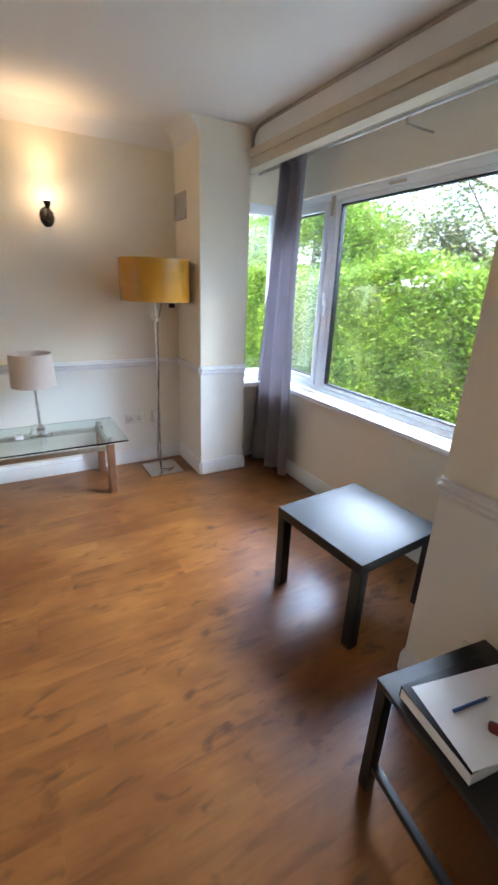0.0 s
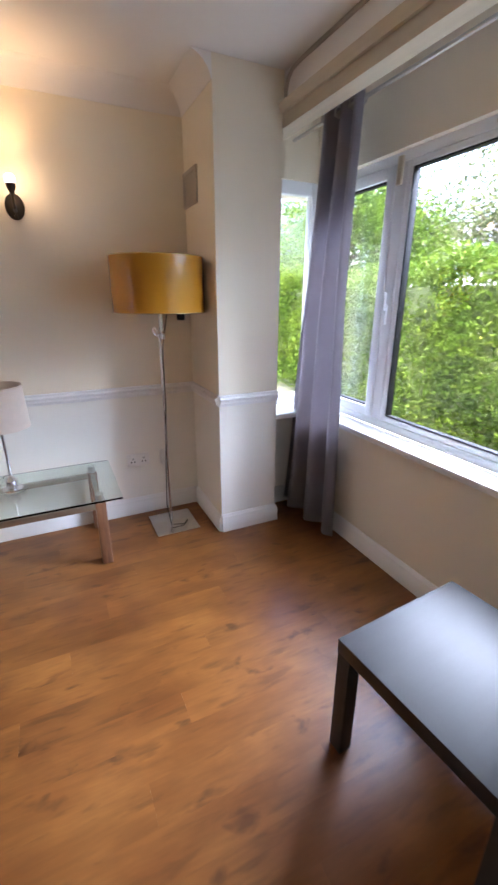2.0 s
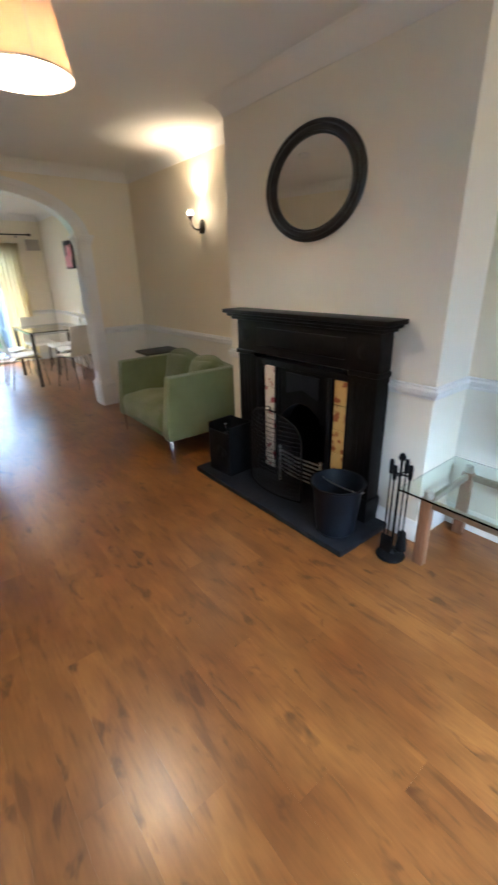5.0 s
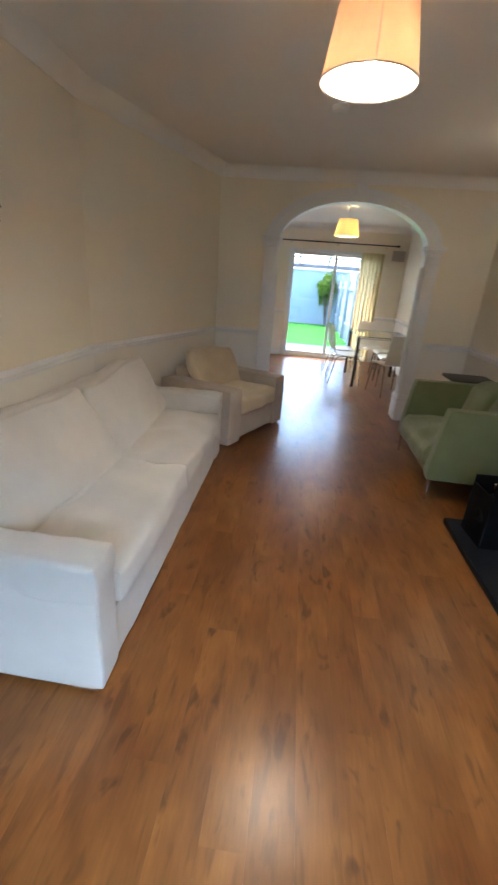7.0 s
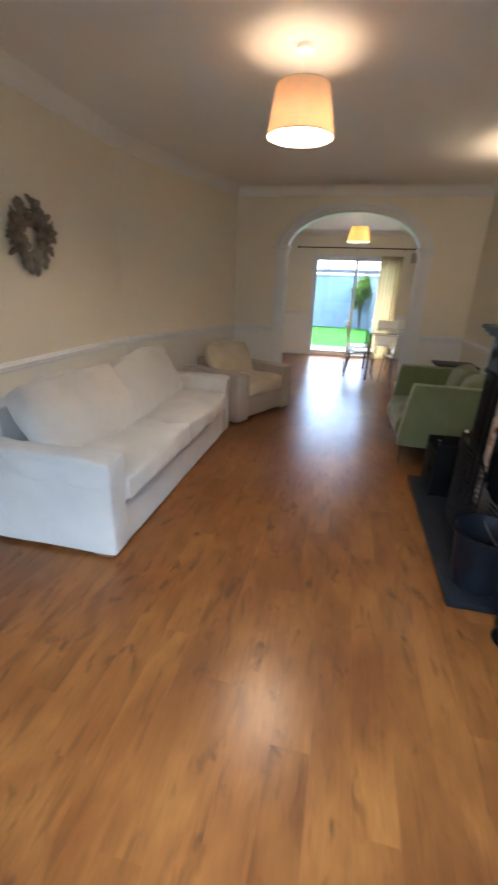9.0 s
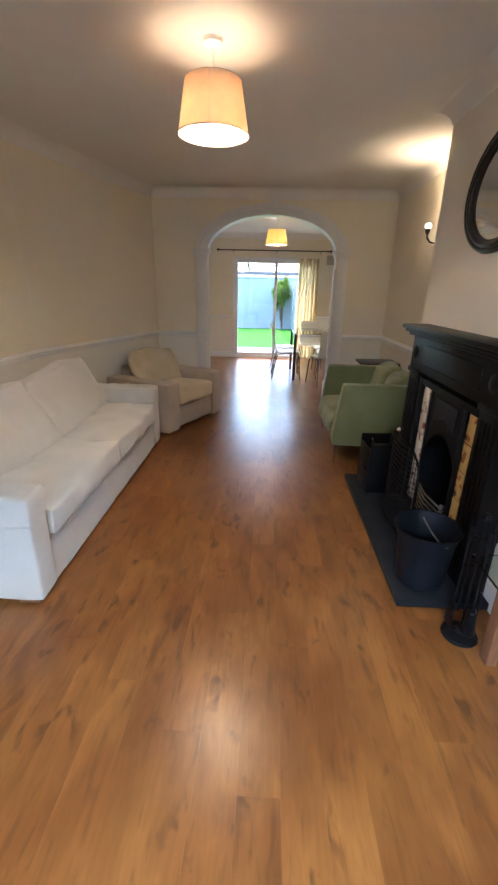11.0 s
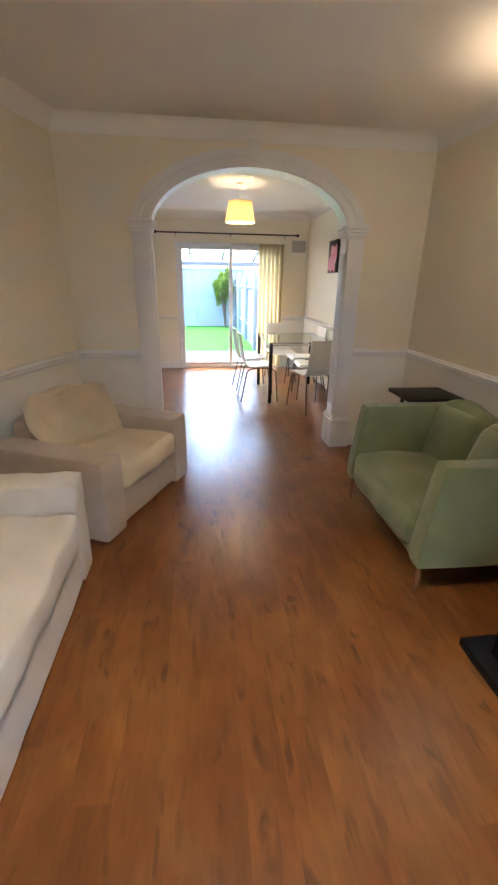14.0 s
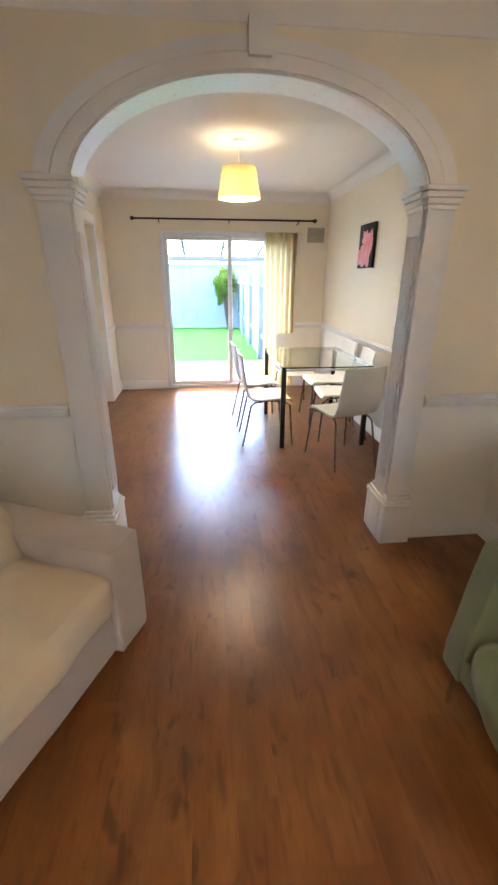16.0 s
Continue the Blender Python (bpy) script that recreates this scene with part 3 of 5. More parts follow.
TILEY = mat("ochre_floral_tile", (0.50, 0.32, 0.11), 0.15, var=0.1, second=(0.28, 0.10, 0.04), scale=17, bump=0.0, coat=0.5)
for tm in (TILEW, TILEY):
    e = tm.node_tree.nodes["Color Ramp"].color_ramp.elements
    e[0].position, e[1].position = 0.38, 0.45
for x0, m in ((-1.553, TILEW), (-0.935, TILEY)):
    for k in range(5):
        z = 0.10 + k * 0.152
        t = part("tile", boxes(((x0, 3.286, z), (x0 + 0.095, 3.298, z + 0.148)), bevel=0.002), m, fp)
fb = boxes(((FX0 + 0.001, NORTH - 0.03, 0.04), (FX1 - 0.001, NORTH - 0.004, FZ)), ((FX0 + 0.001, CHY, 0.04), (FX0 + 0.02, NORTH - 0.03, FZ)), ((FX1 - 0.02, CHY, 0.04), (FX1 - 0.001, NORTH - 0.03, FZ)), ((FX0 + 0.001, CHY, 0.036), (FX1 - 0.001, NORTH - 0.03, 0.06)))
part("firebox", fb, IRON, fp)
ASH = mat("grey_ash_brick", (0.30, 0.25, 0.20), 0.9, var=0.4, scale=14, bump=0.4)
g = bmesh.new()
for k in range(6):
    tube([(-1.38, 3.27, 0.13 + 0.03 * k), (-1.19, 3.25, 0.13 + 0.03 * k), (-1.0, 3.27, 0.13 + 0.03 * k)], 0.006, 8, g)
for k in range(2):
    box(g, (-1.39 + 0.38 * k, 3.26, 0.04), (-1.37 + 0.38 * k, 3.28, 0.31), 0.004)
part("grate", g, STEEL, fp)
hearth = bmesh.new()
box(hearth, (-1.985, 2.934, 0.0), (-0.545, CHY - 0.004, 0.04), 0.006)
part("hearth", hearth, SLATE, fp, "dark grey slate hearth slab")

# fire guard, scuttle, coal box, tools
MESHDARK = mat("black_wire_mesh", (0.02, 0.02, 0.022), 0.45, 0.5, var=0.4, scale=60, bump=0.5, bscale=260)
guard = thing("fire_guard", "black curved wire mesh fire guard standing on the hearth", "fire guard", pose(-1.29, 3.13, 0.04))
gp = bmesh.new()
prof = [(-0.25, 0.0), (-0.25, 0.40)] + [(-0.25 * math.cos(math.pi * k / 14), 0.40 + 0.19 * math.sin(math.pi * k / 14)) for k in range(1, 14)] + [(0.25, 0.40), (0.25, 0.0)]
def bow(x):
    return -0.05 + 0.9 * x * x
tube([(x, bow(x), z + 0.008) for x, z in prof], 0.007, 8, gp)
tube([(-0.25 + 0.05 * k, bow(-0.25 + 0.05 * k), 0.008) for k in range(11)], 0.007, 8, gp)
part("guard_frame", gp, IRON, guard)
for k in range(24):
    x = -0.24 + 0.48 * k / 23
    top = 0.40 + 0.19 * math.sqrt(max(0, 1 - (x / 0.25) ** 2))
    part("wire", tube([(x, bow(x), 0.01), (x, bow(x), top)], 0.0022, 5), MESHDARK, guard)
for k in range(18):
    z = 0.03 + 0.03 * k
    w = 0.25 if z < 0.40 else 0.25 * math.sqrt(max(0.02, 1 - ((z - 0.40) / 0.19) ** 2))
    part("wire", tube([(-w + 2 * w * i / 8, bow(-w + 2 * w * i / 8), z) for i in range(9)], 0.0022, 5), MESHDARK, guard)
part("knob", lathe([(0.001, 0.0), (0.016, 0.006), (0.02, 0.016), (0.012, 0.028), (0.001, 0.032)], 16, at=(0, bow(0), 0.59)), CHROME, guard, "shiny metal knob")

scut = thing("coal_scuttle", "dark blue-black metal coal bucket on the hearth corner", "bucket", pose(-0.715, 3.09, 0.04))
part("bucket_body", lathe([(0.001, 0.0), (0.105, 0.0), (0.112, 0.01), (0.135, 0.24), (0.15, 0.30), (0.156, 0.302), (0.156, 0.31), (0.147, 0.31), (0.13, 0.25), (0.104, 0.02), (0.001, 0.018)], 32), mat("blue_black_metal", (0.006, 0.008, 0.012), 0.45, 0.0, spec=0.2, var=0.4, scale=8), scut)
part("rim", tube([(0.153 * math.cos(a * math.pi / 16), 0.153 * math.sin(a * math.pi / 16), 0.306) for a in range(32)], 0.006, 8, None, True), IRON, scut)
part("handle", tube([(0.155 * math.cos(math.pi * k / 16), 0.03 + 0.0 * k, 0.29 + -0.03 * math.sin(math.pi * k / 16)) for k in range(17)], 0.004, 8), STEEL, scut)

cbox = thing("coal_box", "black square coal box beside the fire guard", "coal box", pose(-1.78, 3.13, 0.04, 0, 0, 4) @ Matrix.Scale(0.86, 4))
b = boxes(((-0.14, -0.13, 0), (0.14, 0.13, 0.012)), ((-0.14, -0.13, 0.012), (-0.128, 0.13, 0.44)), ((0.128, -0.13, 0.012), (0.14, 0.13, 0.44)), ((-0.128, -0.13, 0.012), (0.128, -0.118, 0.38)), ((-0.128, 0.118, 0.012), (0.128, 0.13, 0.44)), bevel=0.003)
part("box_body", b, IRON, cbox)
part("shovel", tube([(0.02, -0.02, 0.2), (0.06, -0.10, 0.46)], 0.007, 8), CHROME, cbox, "shiny metal shovel handle")
part("coal", soft((0.24, 0.22, 0.2), 0.05, 0.02, 0.03, 8, 3, at=(0, 0, 0.2), wscale=14), IRON, cbox)

tools = thing("fire_tool_set", "black iron companion set of fire tools on a round stand", "fire tools", pose(-0.385, 3.16, 0.0) @ Matrix.Scale(0.95, 4))
part("stand_base", lathe([(0.001, 0), (0.075, 0.0), (0.08, 0.008), (0.075, 0.018), (0.03, 0.03), (0.012, 0.05), (0.001, 0.05)], 28), IRON, tools)
part("stand_pole", tube([(0, 0, 0.04), (0, 0, 0.60)], 0.007, 8), IRON, tools)
part("stand_top", lathe([(0.001, 0.0), (0.014, 0.0), (0.02, 0.015), (0.012, 0.035), (0.001, 0.04)], 12, at=(0, 0, 0.60)), IRON, tools)
b = bmesh.new()
for a in range(2):
    tube([(-0.06 * (1 - a), -0.06 * a, 0.52), (0.06 * (1 - a), 0.06 * a, 0.52)], 0.005, 6, b)
part("hook_bar", b, IRON, tools)
for x, y, nm in ((-0.055, 0, "poker"), (0.055, 0, "brush"), (0, -0.055, "fire_shovel"), (0, 0.055, "tongs")):
    b = tube([(x, y, 0.09), (x, y, 0.50)], 0.0045, 7)
    lathe([(0.004, 0.50), (0.011, 0.51), (0.013, 0.56), (0.010, 0.585), (0.001, 0.59)], 10, b, (x, y, 0))
    o = part(nm, b, IRON, tools)
    if nm == "brush":
        part("bristles", lathe([(0.012, 0.19), (0.02, 0.18), (0.03, 0.075), (0.028, 0.07), (0.001, 0.07)], 14, at=(x, y, 0)), IRON, o)
    if nm == "fire_shovel":
        part("blade", boxes(((x - 0.035, y - 0.012, 0.065), (x + 0.035, y - 0.006, 0.17)), bevel=0.003), IRON, o)

# round mirror
mir = thing("oval_mirror", "slightly oval wall mirror in a wide dark bronze frame", "mirror", pose(-1.245, CHY, 1.885, 90, 0, 0) @ Matrix.Diagonal((1, 0.785, 1, 1)))
MIRROR = mat("mirror_silver", (0.86, 0.86, 0.85), 0.03, 1.0, var=0.01, bump=0.0)
MIRROR.node_tree.nodes["Map Range"].inputs["To Min"].default_value = 0.0
MIRROR.node_tree.nodes["Map Range"].inputs["To Max"].default_value = 0.02
DKFRAME = mat("dark_bronze_frame", (0.03, 0.025, 0.025), 0.32, 0.3, var=0.5, scale=12, bump=0.15, bscale=80)
ring = bmesh.new()
prof = [(0.365, 0.0), (0.368, 0.014), (0.36, 0.026), (0.345, 0.03), (0.335, 0.024), (0.33, 0.028), (0.315, 0.032), (0.302, 0.027), (0.298, 0.02), (0.285, 0.016), (0.283, 0.004), (0.283, 0.0)]
lathe(prof + [prof[0]], 96, ring)
part("frame", ring, DKFRAME, mir)
part("mirror_glass", lathe([(0.001, 0.008), (0.286, 0.008)], 72), MIRROR, mir)
for o in mir.children:
    if o.name.startswith("mirror_glass"):
        bm = bmesh.new()
        bmesh.ops.create_circle(bm, cap_ends=True, radius=0.288, segments=72)
        bmesh.ops.translate(bm, verts=bm.verts, vec=(0, 0, 0.008))
        bm.to_mesh(o.data)
        bm.free()


# ---- lamps ----
def sconce(m):
    s = thing("wall_sconce", "dark metal candle-style wall light with a lit bulb", "wall light", m, "wall lights")
    c = lathe([(0.001, 0), (0.045, 0.0), (0.045, 0.006), (0.036, 0.014), (0.02, 0.02), (0.001, 0.022)], 24)
    bmesh.ops.rotate(c, verts=c.verts, matrix=Matrix.Rotation(radians(90), 3, "X"))
    bmesh.ops.scale(c, verts=c.verts, vec=(1, 1, 1.35))
    part("back_plate", c, DARKMETAL, s)
    part("arm", tube([(0, -0.015, -0.015), (0, -0.05, -0.03), (0, -0.09, -0.02), (0, -0.118, 0.012), (0, -0.12, 0.045)], 0.007, 10), DARKMETAL, s)
    part("candle_cup", lathe([(0.001, 0.035), (0.010, 0.036), (0.014, 0.05), (0.020, 0.062), (0.023, 0.082), (0.021, 0.082), (0.016, 0.066), (0.001, 0.064)], 20, at=(0, -0.12, 0)), DARKMETAL, s)
    part("bulb", lathe([(0.012, 0.066), (0.016, 0.078), (0.022, 0.092), (0.023, 0.104), (0.018, 0.115), (0.009, 0.121), (0.001, 0.122)], 20, at=(0, -0.12, 0)), BULB, s)
    part("drop", lathe([(0.001, -0.062), (0.007, -0.058), (0.009, -0.046), (0.004, -0.036), (0.001, -0.03)], 14, at=(0, -0.03, 0)), DARKMETAL, s)
    for o in s.children:
        if o.name.startswith("bulb"):
            o.visible_shadow = False
    return s


sc = sconce(pose(0.508, NORTH, 1.865))
copy_thing(sc, pose(-2.88, NORTH, 1.835))


def pendant(x, y, zb, cloth):
    s = thing("pendant_lamp", "cream fabric drum pendant shade hanging lit from the ceiling", "pendant lamp", pose(x, y, zb), "pendant lamps")
    part("shade", lathe([(0.172, 0.0), (0.134, 0.218), (0.1315, 0.218), (0.1695, 0.0), (0.172, 0.0)], 56), cloth, s)
    for r, z in ((0.1705, 0.002), (0.1325, 0.216)):
        part("shade_ring", tube([(r * math.cos(a * math.pi / 24), r * math.sin(a * math.pi / 24), z) for a in range(48)], 0.0028, 6, None, True), CHROME, s)
    b = bmesh.new()
    for a in range(3):
        tube([(0.02 * math.cos(a * 2.1), 0.02 * math.sin(a * 2.1), 0.20), (0.132 * math.cos(a * 2.1), 0.132 * math.sin(a * 2.1), 0.21)], 0.002, 6, b)
    part("shade_carrier", b, CHROME, s)
    part("seam", boxes(((-0.003, 0.0, 0.0), (0.003, 0.002, 0.218)), bevel=0.0005), SHADELINEN, s).matrix_local = Matrix.Translation((0.173, 0, 0)) @ Matrix.Rotation(radians(-9.9), 4, "Y") @ Matrix.Rotation(radians(90), 4, "Z")
    part("cord", tube([(0, 0, 0.20), (0, 0, TOP - zb - 0.01)], 0.0035, 8), TRIM, s)
    part("lamp_holder", lathe([(0.001, 0.14), (0.016, 0.14), (0.018, 0.19), (0.012, 0.215), (0.005, 0.23), (0.001, 0.23)], 18), TRIM, s)
    bu = part("bulb", lathe([(0.012, 0.14), (0.02, 0.125), (0.03, 0.095), (0.028, 0.075), (0.015, 0.055), (0.001, 0.05)], 20), BULB, s)
    bu.visible_shadow = False
    part("ceiling_rose", lathe([(0.001, TOP - zb - 0.028), (0.02, TOP - zb - 0.028), (0.045, TOP - zb - 0.018), (0.05, TOP - zb), (0.001, TOP - zb)], 28), TRIM, s)
    return s


pendant(-1.34, 1.982, 2.103, SHADECREAM)
pendant(-6.11, 2.38, 2.075, SHADEYELLOW)

# floor lamp in the corner
fl = thing("floor_lamp", "chrome floor lamp with a wide glossy mustard drum shade, unlit", "floor lamp", pose(1.155, 3.475, 0))
part("base_plate", boxes(((-0.14, -0.14, 0.0), (0.14, 0.14, 0.012)), bevel=0.004), CHROME, fl)
part("pole", tube([(-0.015, 0, 0.01), (-0.013, 0, 0.7), (-0.01, 0, 1.22)], 0.009, 12), CHROME, fl)
part("cord", tube([(0.09, -0.02, 0.016), (0.05, -0.07, 0.018), (-0.03, -0.06, 0.03), (-0.045, -0.03, 0.16), (-0.03, -0.02, 0.45), (-0.005, -0.016, 0.80), (-0.002, -0.014, 1.16), (0.012, -0.01, 1.22), (0.03, 0, 1.30), (0.05, 0, 1.40)], 0.0032, 7), SEALBLACK, fl, "thin black flex")
b = lathe([(0.001, 1.21), (0.022, 1.21), (0.024, 1.235), (0.012, 1.25), (0.012, 1.45), (0.001, 1.45)], 20)
tube([(-0.01, 0, 1.215), (-0.04, 0, 1.235), (-0.05, 0, 1.265), (-0.035, 0, 1.27), (-0.012, 0, 1.235)], 0.0035, 8, b)
part("neck", b, CHROME, fl)
part("switch", boxes(((0.10, -0.02, 1.308), (0.14, 0.02, 1.351)), bevel=0.006), SEALBLACK, fl)
part("shade", lathe([(0.252, 1.352), (0.252, 1.64), (0.2495, 1.64), (0.2495, 1.352), (0.252, 1.352)], 64), MUSTARD, fl)
b = bmesh.new()
for z in (1.354, 1.638):
    tube([(0.2515 * math.cos(a * math.pi / 24), 0.2515 * math.sin(a * math.pi / 24), z) for a in range(48)], 0.003, 6, b, True)
for a in range(3):
    tube([(0.01 * math.cos(a * 2.1), 0.01 * math.sin(a * 2.1), 1.43), (0.25 * math.cos(a * 2.1), 0.25 * math.sin(a * 2.1), 1.625)], 0.003, 6, b)
part("shade_ring", b, mat("dull_gold", (0.5, 0.38, 0.15), 0.35, 0.8), fl)

# coffee table with glass top
ct = thing("coffee_table", "glass topped coffee table with brown wooden legs and metal rails", "coffee table", pose(0.22, 3.41, 0))
part("glass_top", boxes(((-0.585, -0.29, 0.425), (0.585, 0.29, 0.435))), TABLEGLASS, ct, smooth=False).visible_shadow = False
for x in (-0.475, 0.475):
    for y in (-0.19, 0.235):
        l = part("leg", boxes(((x - 0.028, y - 0.022, 0), (x + 0.028, y + 0.022, 0.385)), bevel=0.004), WOODLEG, ct)
        part("glass_pad", lathe([(0.001, 0.385), (0.022, 0.385), (0.022, 0.4245), (0.001, 0.4245)], 18, at=(x, y, 0)), STEEL, l)
BRASSY = mat("tarnished_steel_rail", (0.42, 0.37, 0.29), 0.35, 0.9, var=0.15)
part("side_rail", boxes(((-0.447, -0.205, 0.345), (0.447, -0.18, 0.38)), bevel=0.003), BRASSY, ct)
part("side_rail", boxes(((-0.447, 0.22, 0.345), (0.447, 0.245, 0.38)), bevel=0.003), BRASSY, ct)
part("end_rail", boxes(((-0.487, -0.168, 0.345), (-0.463, 0.213, 0.38)), bevel=0.003), BRASSY, ct)
part("end_rail", boxes(((0.463, -0.168, 0.345), (0.487, 0.213, 0.38)), bevel=0.003), BRASSY, ct)

tl = thing("table_lamp", "small chrome table lamp with a beige linen drum shade, unlit", "table lamp", pose(0.275, 3.47, 0.435))
part("lamp_base", lathe([(0.001, 0), (0.05, 0.0), (0.052, 0.01), (0.03, 0.018), (0.026, 0.035), (0.034, 0.055), (0.02, 0.075), (0.008, 0.085), (0.001, 0.085)], 28), CHROME, tl)
part("stem", tube([(0, 0, 0.08), (0, 0, 0.40)], 0.007, 12), CHROME, tl)
part("shade", lathe([(0.142, 0.355), (0.132, 0.575), (0.130, 0.575), (0.140, 0.355), (0.142, 0.355)], 48), SHADELINEN, tl)
b = bmesh.new()
for a in range(3):
    tube([(0.006 * math.cos(a * 2.1), 0.006 * math.sin(a * 2.1), 0.39), (0.131 * math.cos(a * 2.1), 0.131 * math.sin(a * 2.1), 0.56)], 0.002, 6, b)
part("shade_ring", b, CHROME, tl)
part("flex", tube([(0.03, 0.03, 0.012), (0.07, 0.0, 0.006), (0.06, -0.06, 0.005), (0.0, -0.085, 0.005), (-0.06, -0.06, 0.005), (-0.075, -0.01, 0.006), (-0.05, 0.03, 0.035), (-0.03, 0.02, 0.075), (-0.055, -0.02, 0.07), (-0.075, -0.05, 0.02), (-0.11, -0.05, 0.012)], 0.003, 7), TABLEGLASS, tl, "clear plastic flex")
lampplug = part("plug_body", boxes(((-0.165, -0.075, 0.0), (-0.115, -0.025, 0.026)), bevel=0.006), PAPER, tl, "white three-pin plug lying on its back")
for dx, dy in ((-0.14, -0.037), (-0.151, -0.06), (-0.129, -0.06)):
    part("pin", boxes(((dx - 0.003, dy - 0.003, 0.026), (dx + 0.003, dy + 0.003, 0.045)), bevel=0.0008), STEEL, lampplug)


# ---- side table by the bay and the console beside it ----
def lack(name, label, m, w, d, h, thick=0.05, leg=0.05, inset=0.002):
    t = thing(name, label, "side table", m)
    part("tabletop", boxes(((-w / 2, -d / 2, h - thick), (w / 2, d / 2, h)), bevel=0.002), LACKTOP, t)
    for sx in (-1, 1):
        for sy in (-1, 1):
            x, y = sx * (w / 2 - leg / 2 - inset), sy * (d / 2 - leg / 2 - inset)
            part("leg", boxes(((x - leg / 2, y - leg / 2, 0), (x + leg / 2, y + leg / 2, h - thick)), bevel=0.002), LACK, t)
    return t


lack("side_table", "square black-brown laminate side table under the bay window", pose(1.535, 1.585, 0, 0, 0, 4.5), 0.55, 0.55, 0.45)
bench = thing("low_table", "dark wooden low table with papers and a folder on it", "table", pose(1.134, 0.615, 0, 0, 0, -8))
part("tabletop", boxes(((-0.21, -0.25, 0.43), (0.21, 0.25, 0.45)), bevel=0.003), LACK, bench)
for sx in (-1, 1):
    for sy in (-1, 1):
        part("leg", boxes(((sx * 0.19 - 0.018, sy * 0.23 - 0.018, 0), (sx * 0.19 + 0.018, sy * 0.23 + 0.018, 0.43)), bevel=0.003), LACK, bench)
    part("stretcher", boxes(((sx * 0.19 - 0.012, -0.212, 0.10), (sx * 0.19 + 0.012, 0.212, 0.125)), bevel=0.003), LACK, bench)
part("end_stretcher", boxes(((-0.172, 0.218, 0.385), (0.172, 0.242, 0.43)), bevel=0.003), LACK, bench)
lack("black_side_table", "small black side table in the corner behind the green armchair", pose(-3.52, 3.49, 0), 0.34, 0.40, 0.70, 0.025, 0.022, 0.07)

# ---- seating ----
def R(ax, deg):
    return Matrix.Rotation(radians(deg), 3, ax)


sofa = thing("white_sofa", "two-seat sofa in a loose white cotton slipcover against the wall", "sofa", pose(-1.55, 0.36, 0))
part("base", soft((1.93, 0.80, 0.24), 0.015, 0.004, 0.005, 16, 1, at=(0, 0.475, 0.145)), WHITEFAB, sofa)
part("skirt", soft((1.93, 0.022, 0.235), 0.008, 0.003, 0.006, 20, 21, at=(0, 0.895, 0.137), wscale=7), WHITEFAB, sofa)
for s in (-1, 1):
    part("arm", soft((0.148, 0.92, 0.535), 0.016, 0.006, 0.006, 18, 2 + s, at=(s * 1.0385, 0.46, 0.292)), WHITEFAB, sofa)
    part("arm_band", soft((0.160, 0.885, 0.15), 0.018, 0.004, 0.014, 22, 8 + s, at=(s * 1.0385, 0.485, 0.49), wscale=11), WHITEFAB, sofa)
    part("seat_cushion", soft((0.945, 0.78, 0.15), 0.022, 0.016, 0.017, 26, 5 + s, at=(s * 0.4795, 0.545, 0.352), wscale=6), WHITEFAB, sofa)
    part("back_cushion", soft((0.91, 0.15, 0.45), 0.03, 0.034, 0.022, 24, 11 + s, at=(s * 0.47, 0.37, 0.60), turn=R("X", 32 if s > 0 else 28) @ R("Y", -2.5 * s), wscale=4), WHITEFAB, sofa)
    for y in (0.10, 0.84):
        part("foot", boxes(((s * 1.06 - 0.035, y - 0.05, 0), (s * 1.06 + 0.035, y + 0.05, 0.04)), bevel=0.004), WOODLEG, sofa)
part("back", soft((1.90, 0.17, 0.67), 0.02, 0.006, 0.008, 18, 7, at=(0, 0.11, 0.385)), WHITEFAB, sofa)

ac_ = thing("beige_armchair", "boxy beige slipcovered armchair with cream cushions", "armchair", pose(-3.305, 1.54, 0, 0, 0, 155.3))
W2 = 0.515
part("base", soft((0.66, 0.76, 0.24), 0.02, 0.004, 0.004, 12, 31, at=(0, 0.40, 0.155)), BEIGEFAB, ac_)
for s in (-1, 1):
    part("arm", soft((0.20, 0.80, 0.50), 0.02, 0.006, 0.005, 14, 33 + s, at=(s * (W2 - 0.10), 0.40, 0.265)), BEIGEFAB, ac_)
part("back", soft((0.63, 0.19, 0.55), 0.04, 0.01, 0.008, 14, 35, at=(0, 0.70, 0.33)), BEIGEFAB, ac_)
part("seat_cushion", soft((0.62, 0.64, 0.15), 0.03, 0.03, 0.022, 22, 36, at=(0, 0.305, 0.345), wscale=5), CREAMFAB, ac_)
part("back_cushion", soft((0.66, 0.13, 0.37), 0.04, 0.035, 0.026, 24, 37, at=(0, 0.55, 0.57), turn=R("X", -26) @ R("Y", 3), wscale=6), CREAMFAB, ac_)

gc = thing("green_armchair", "olive green wool armchair with slim metal legs", "armchair", pose(-2.785, 2.86, 0, 0, 0, -1))
GW = 0.535
part("base", soft((2 * GW - 0.02, 0.76, 0.10), 0.02, 0.004, 0.003, 12, 41, at=(0, 0.40, 0.23)), GREENFAB, gc)
for s in (-1, 1):
    b = bmesh.new()
    soft((0.105, 0.78, 0.52), 0.012, 0.004, 0.003, 16, 43 + s, b, (s * (GW - 0.058), 0.40, 0.435))
    for v in b.verts:
        v.co.y += max(0, (v.co.z - 0.28)) * 0.13 * max(0, 1 - v.co.y / 0.7)
    part("arm", b, GREENFAB, gc)
b = bmesh.new()
soft((0.85, 0.13, 0.52), 0.04, 0.012, 0.006, 14, 45, b, (0, 0.715, 0.435))
part("back", b, GREENFAB, gc)
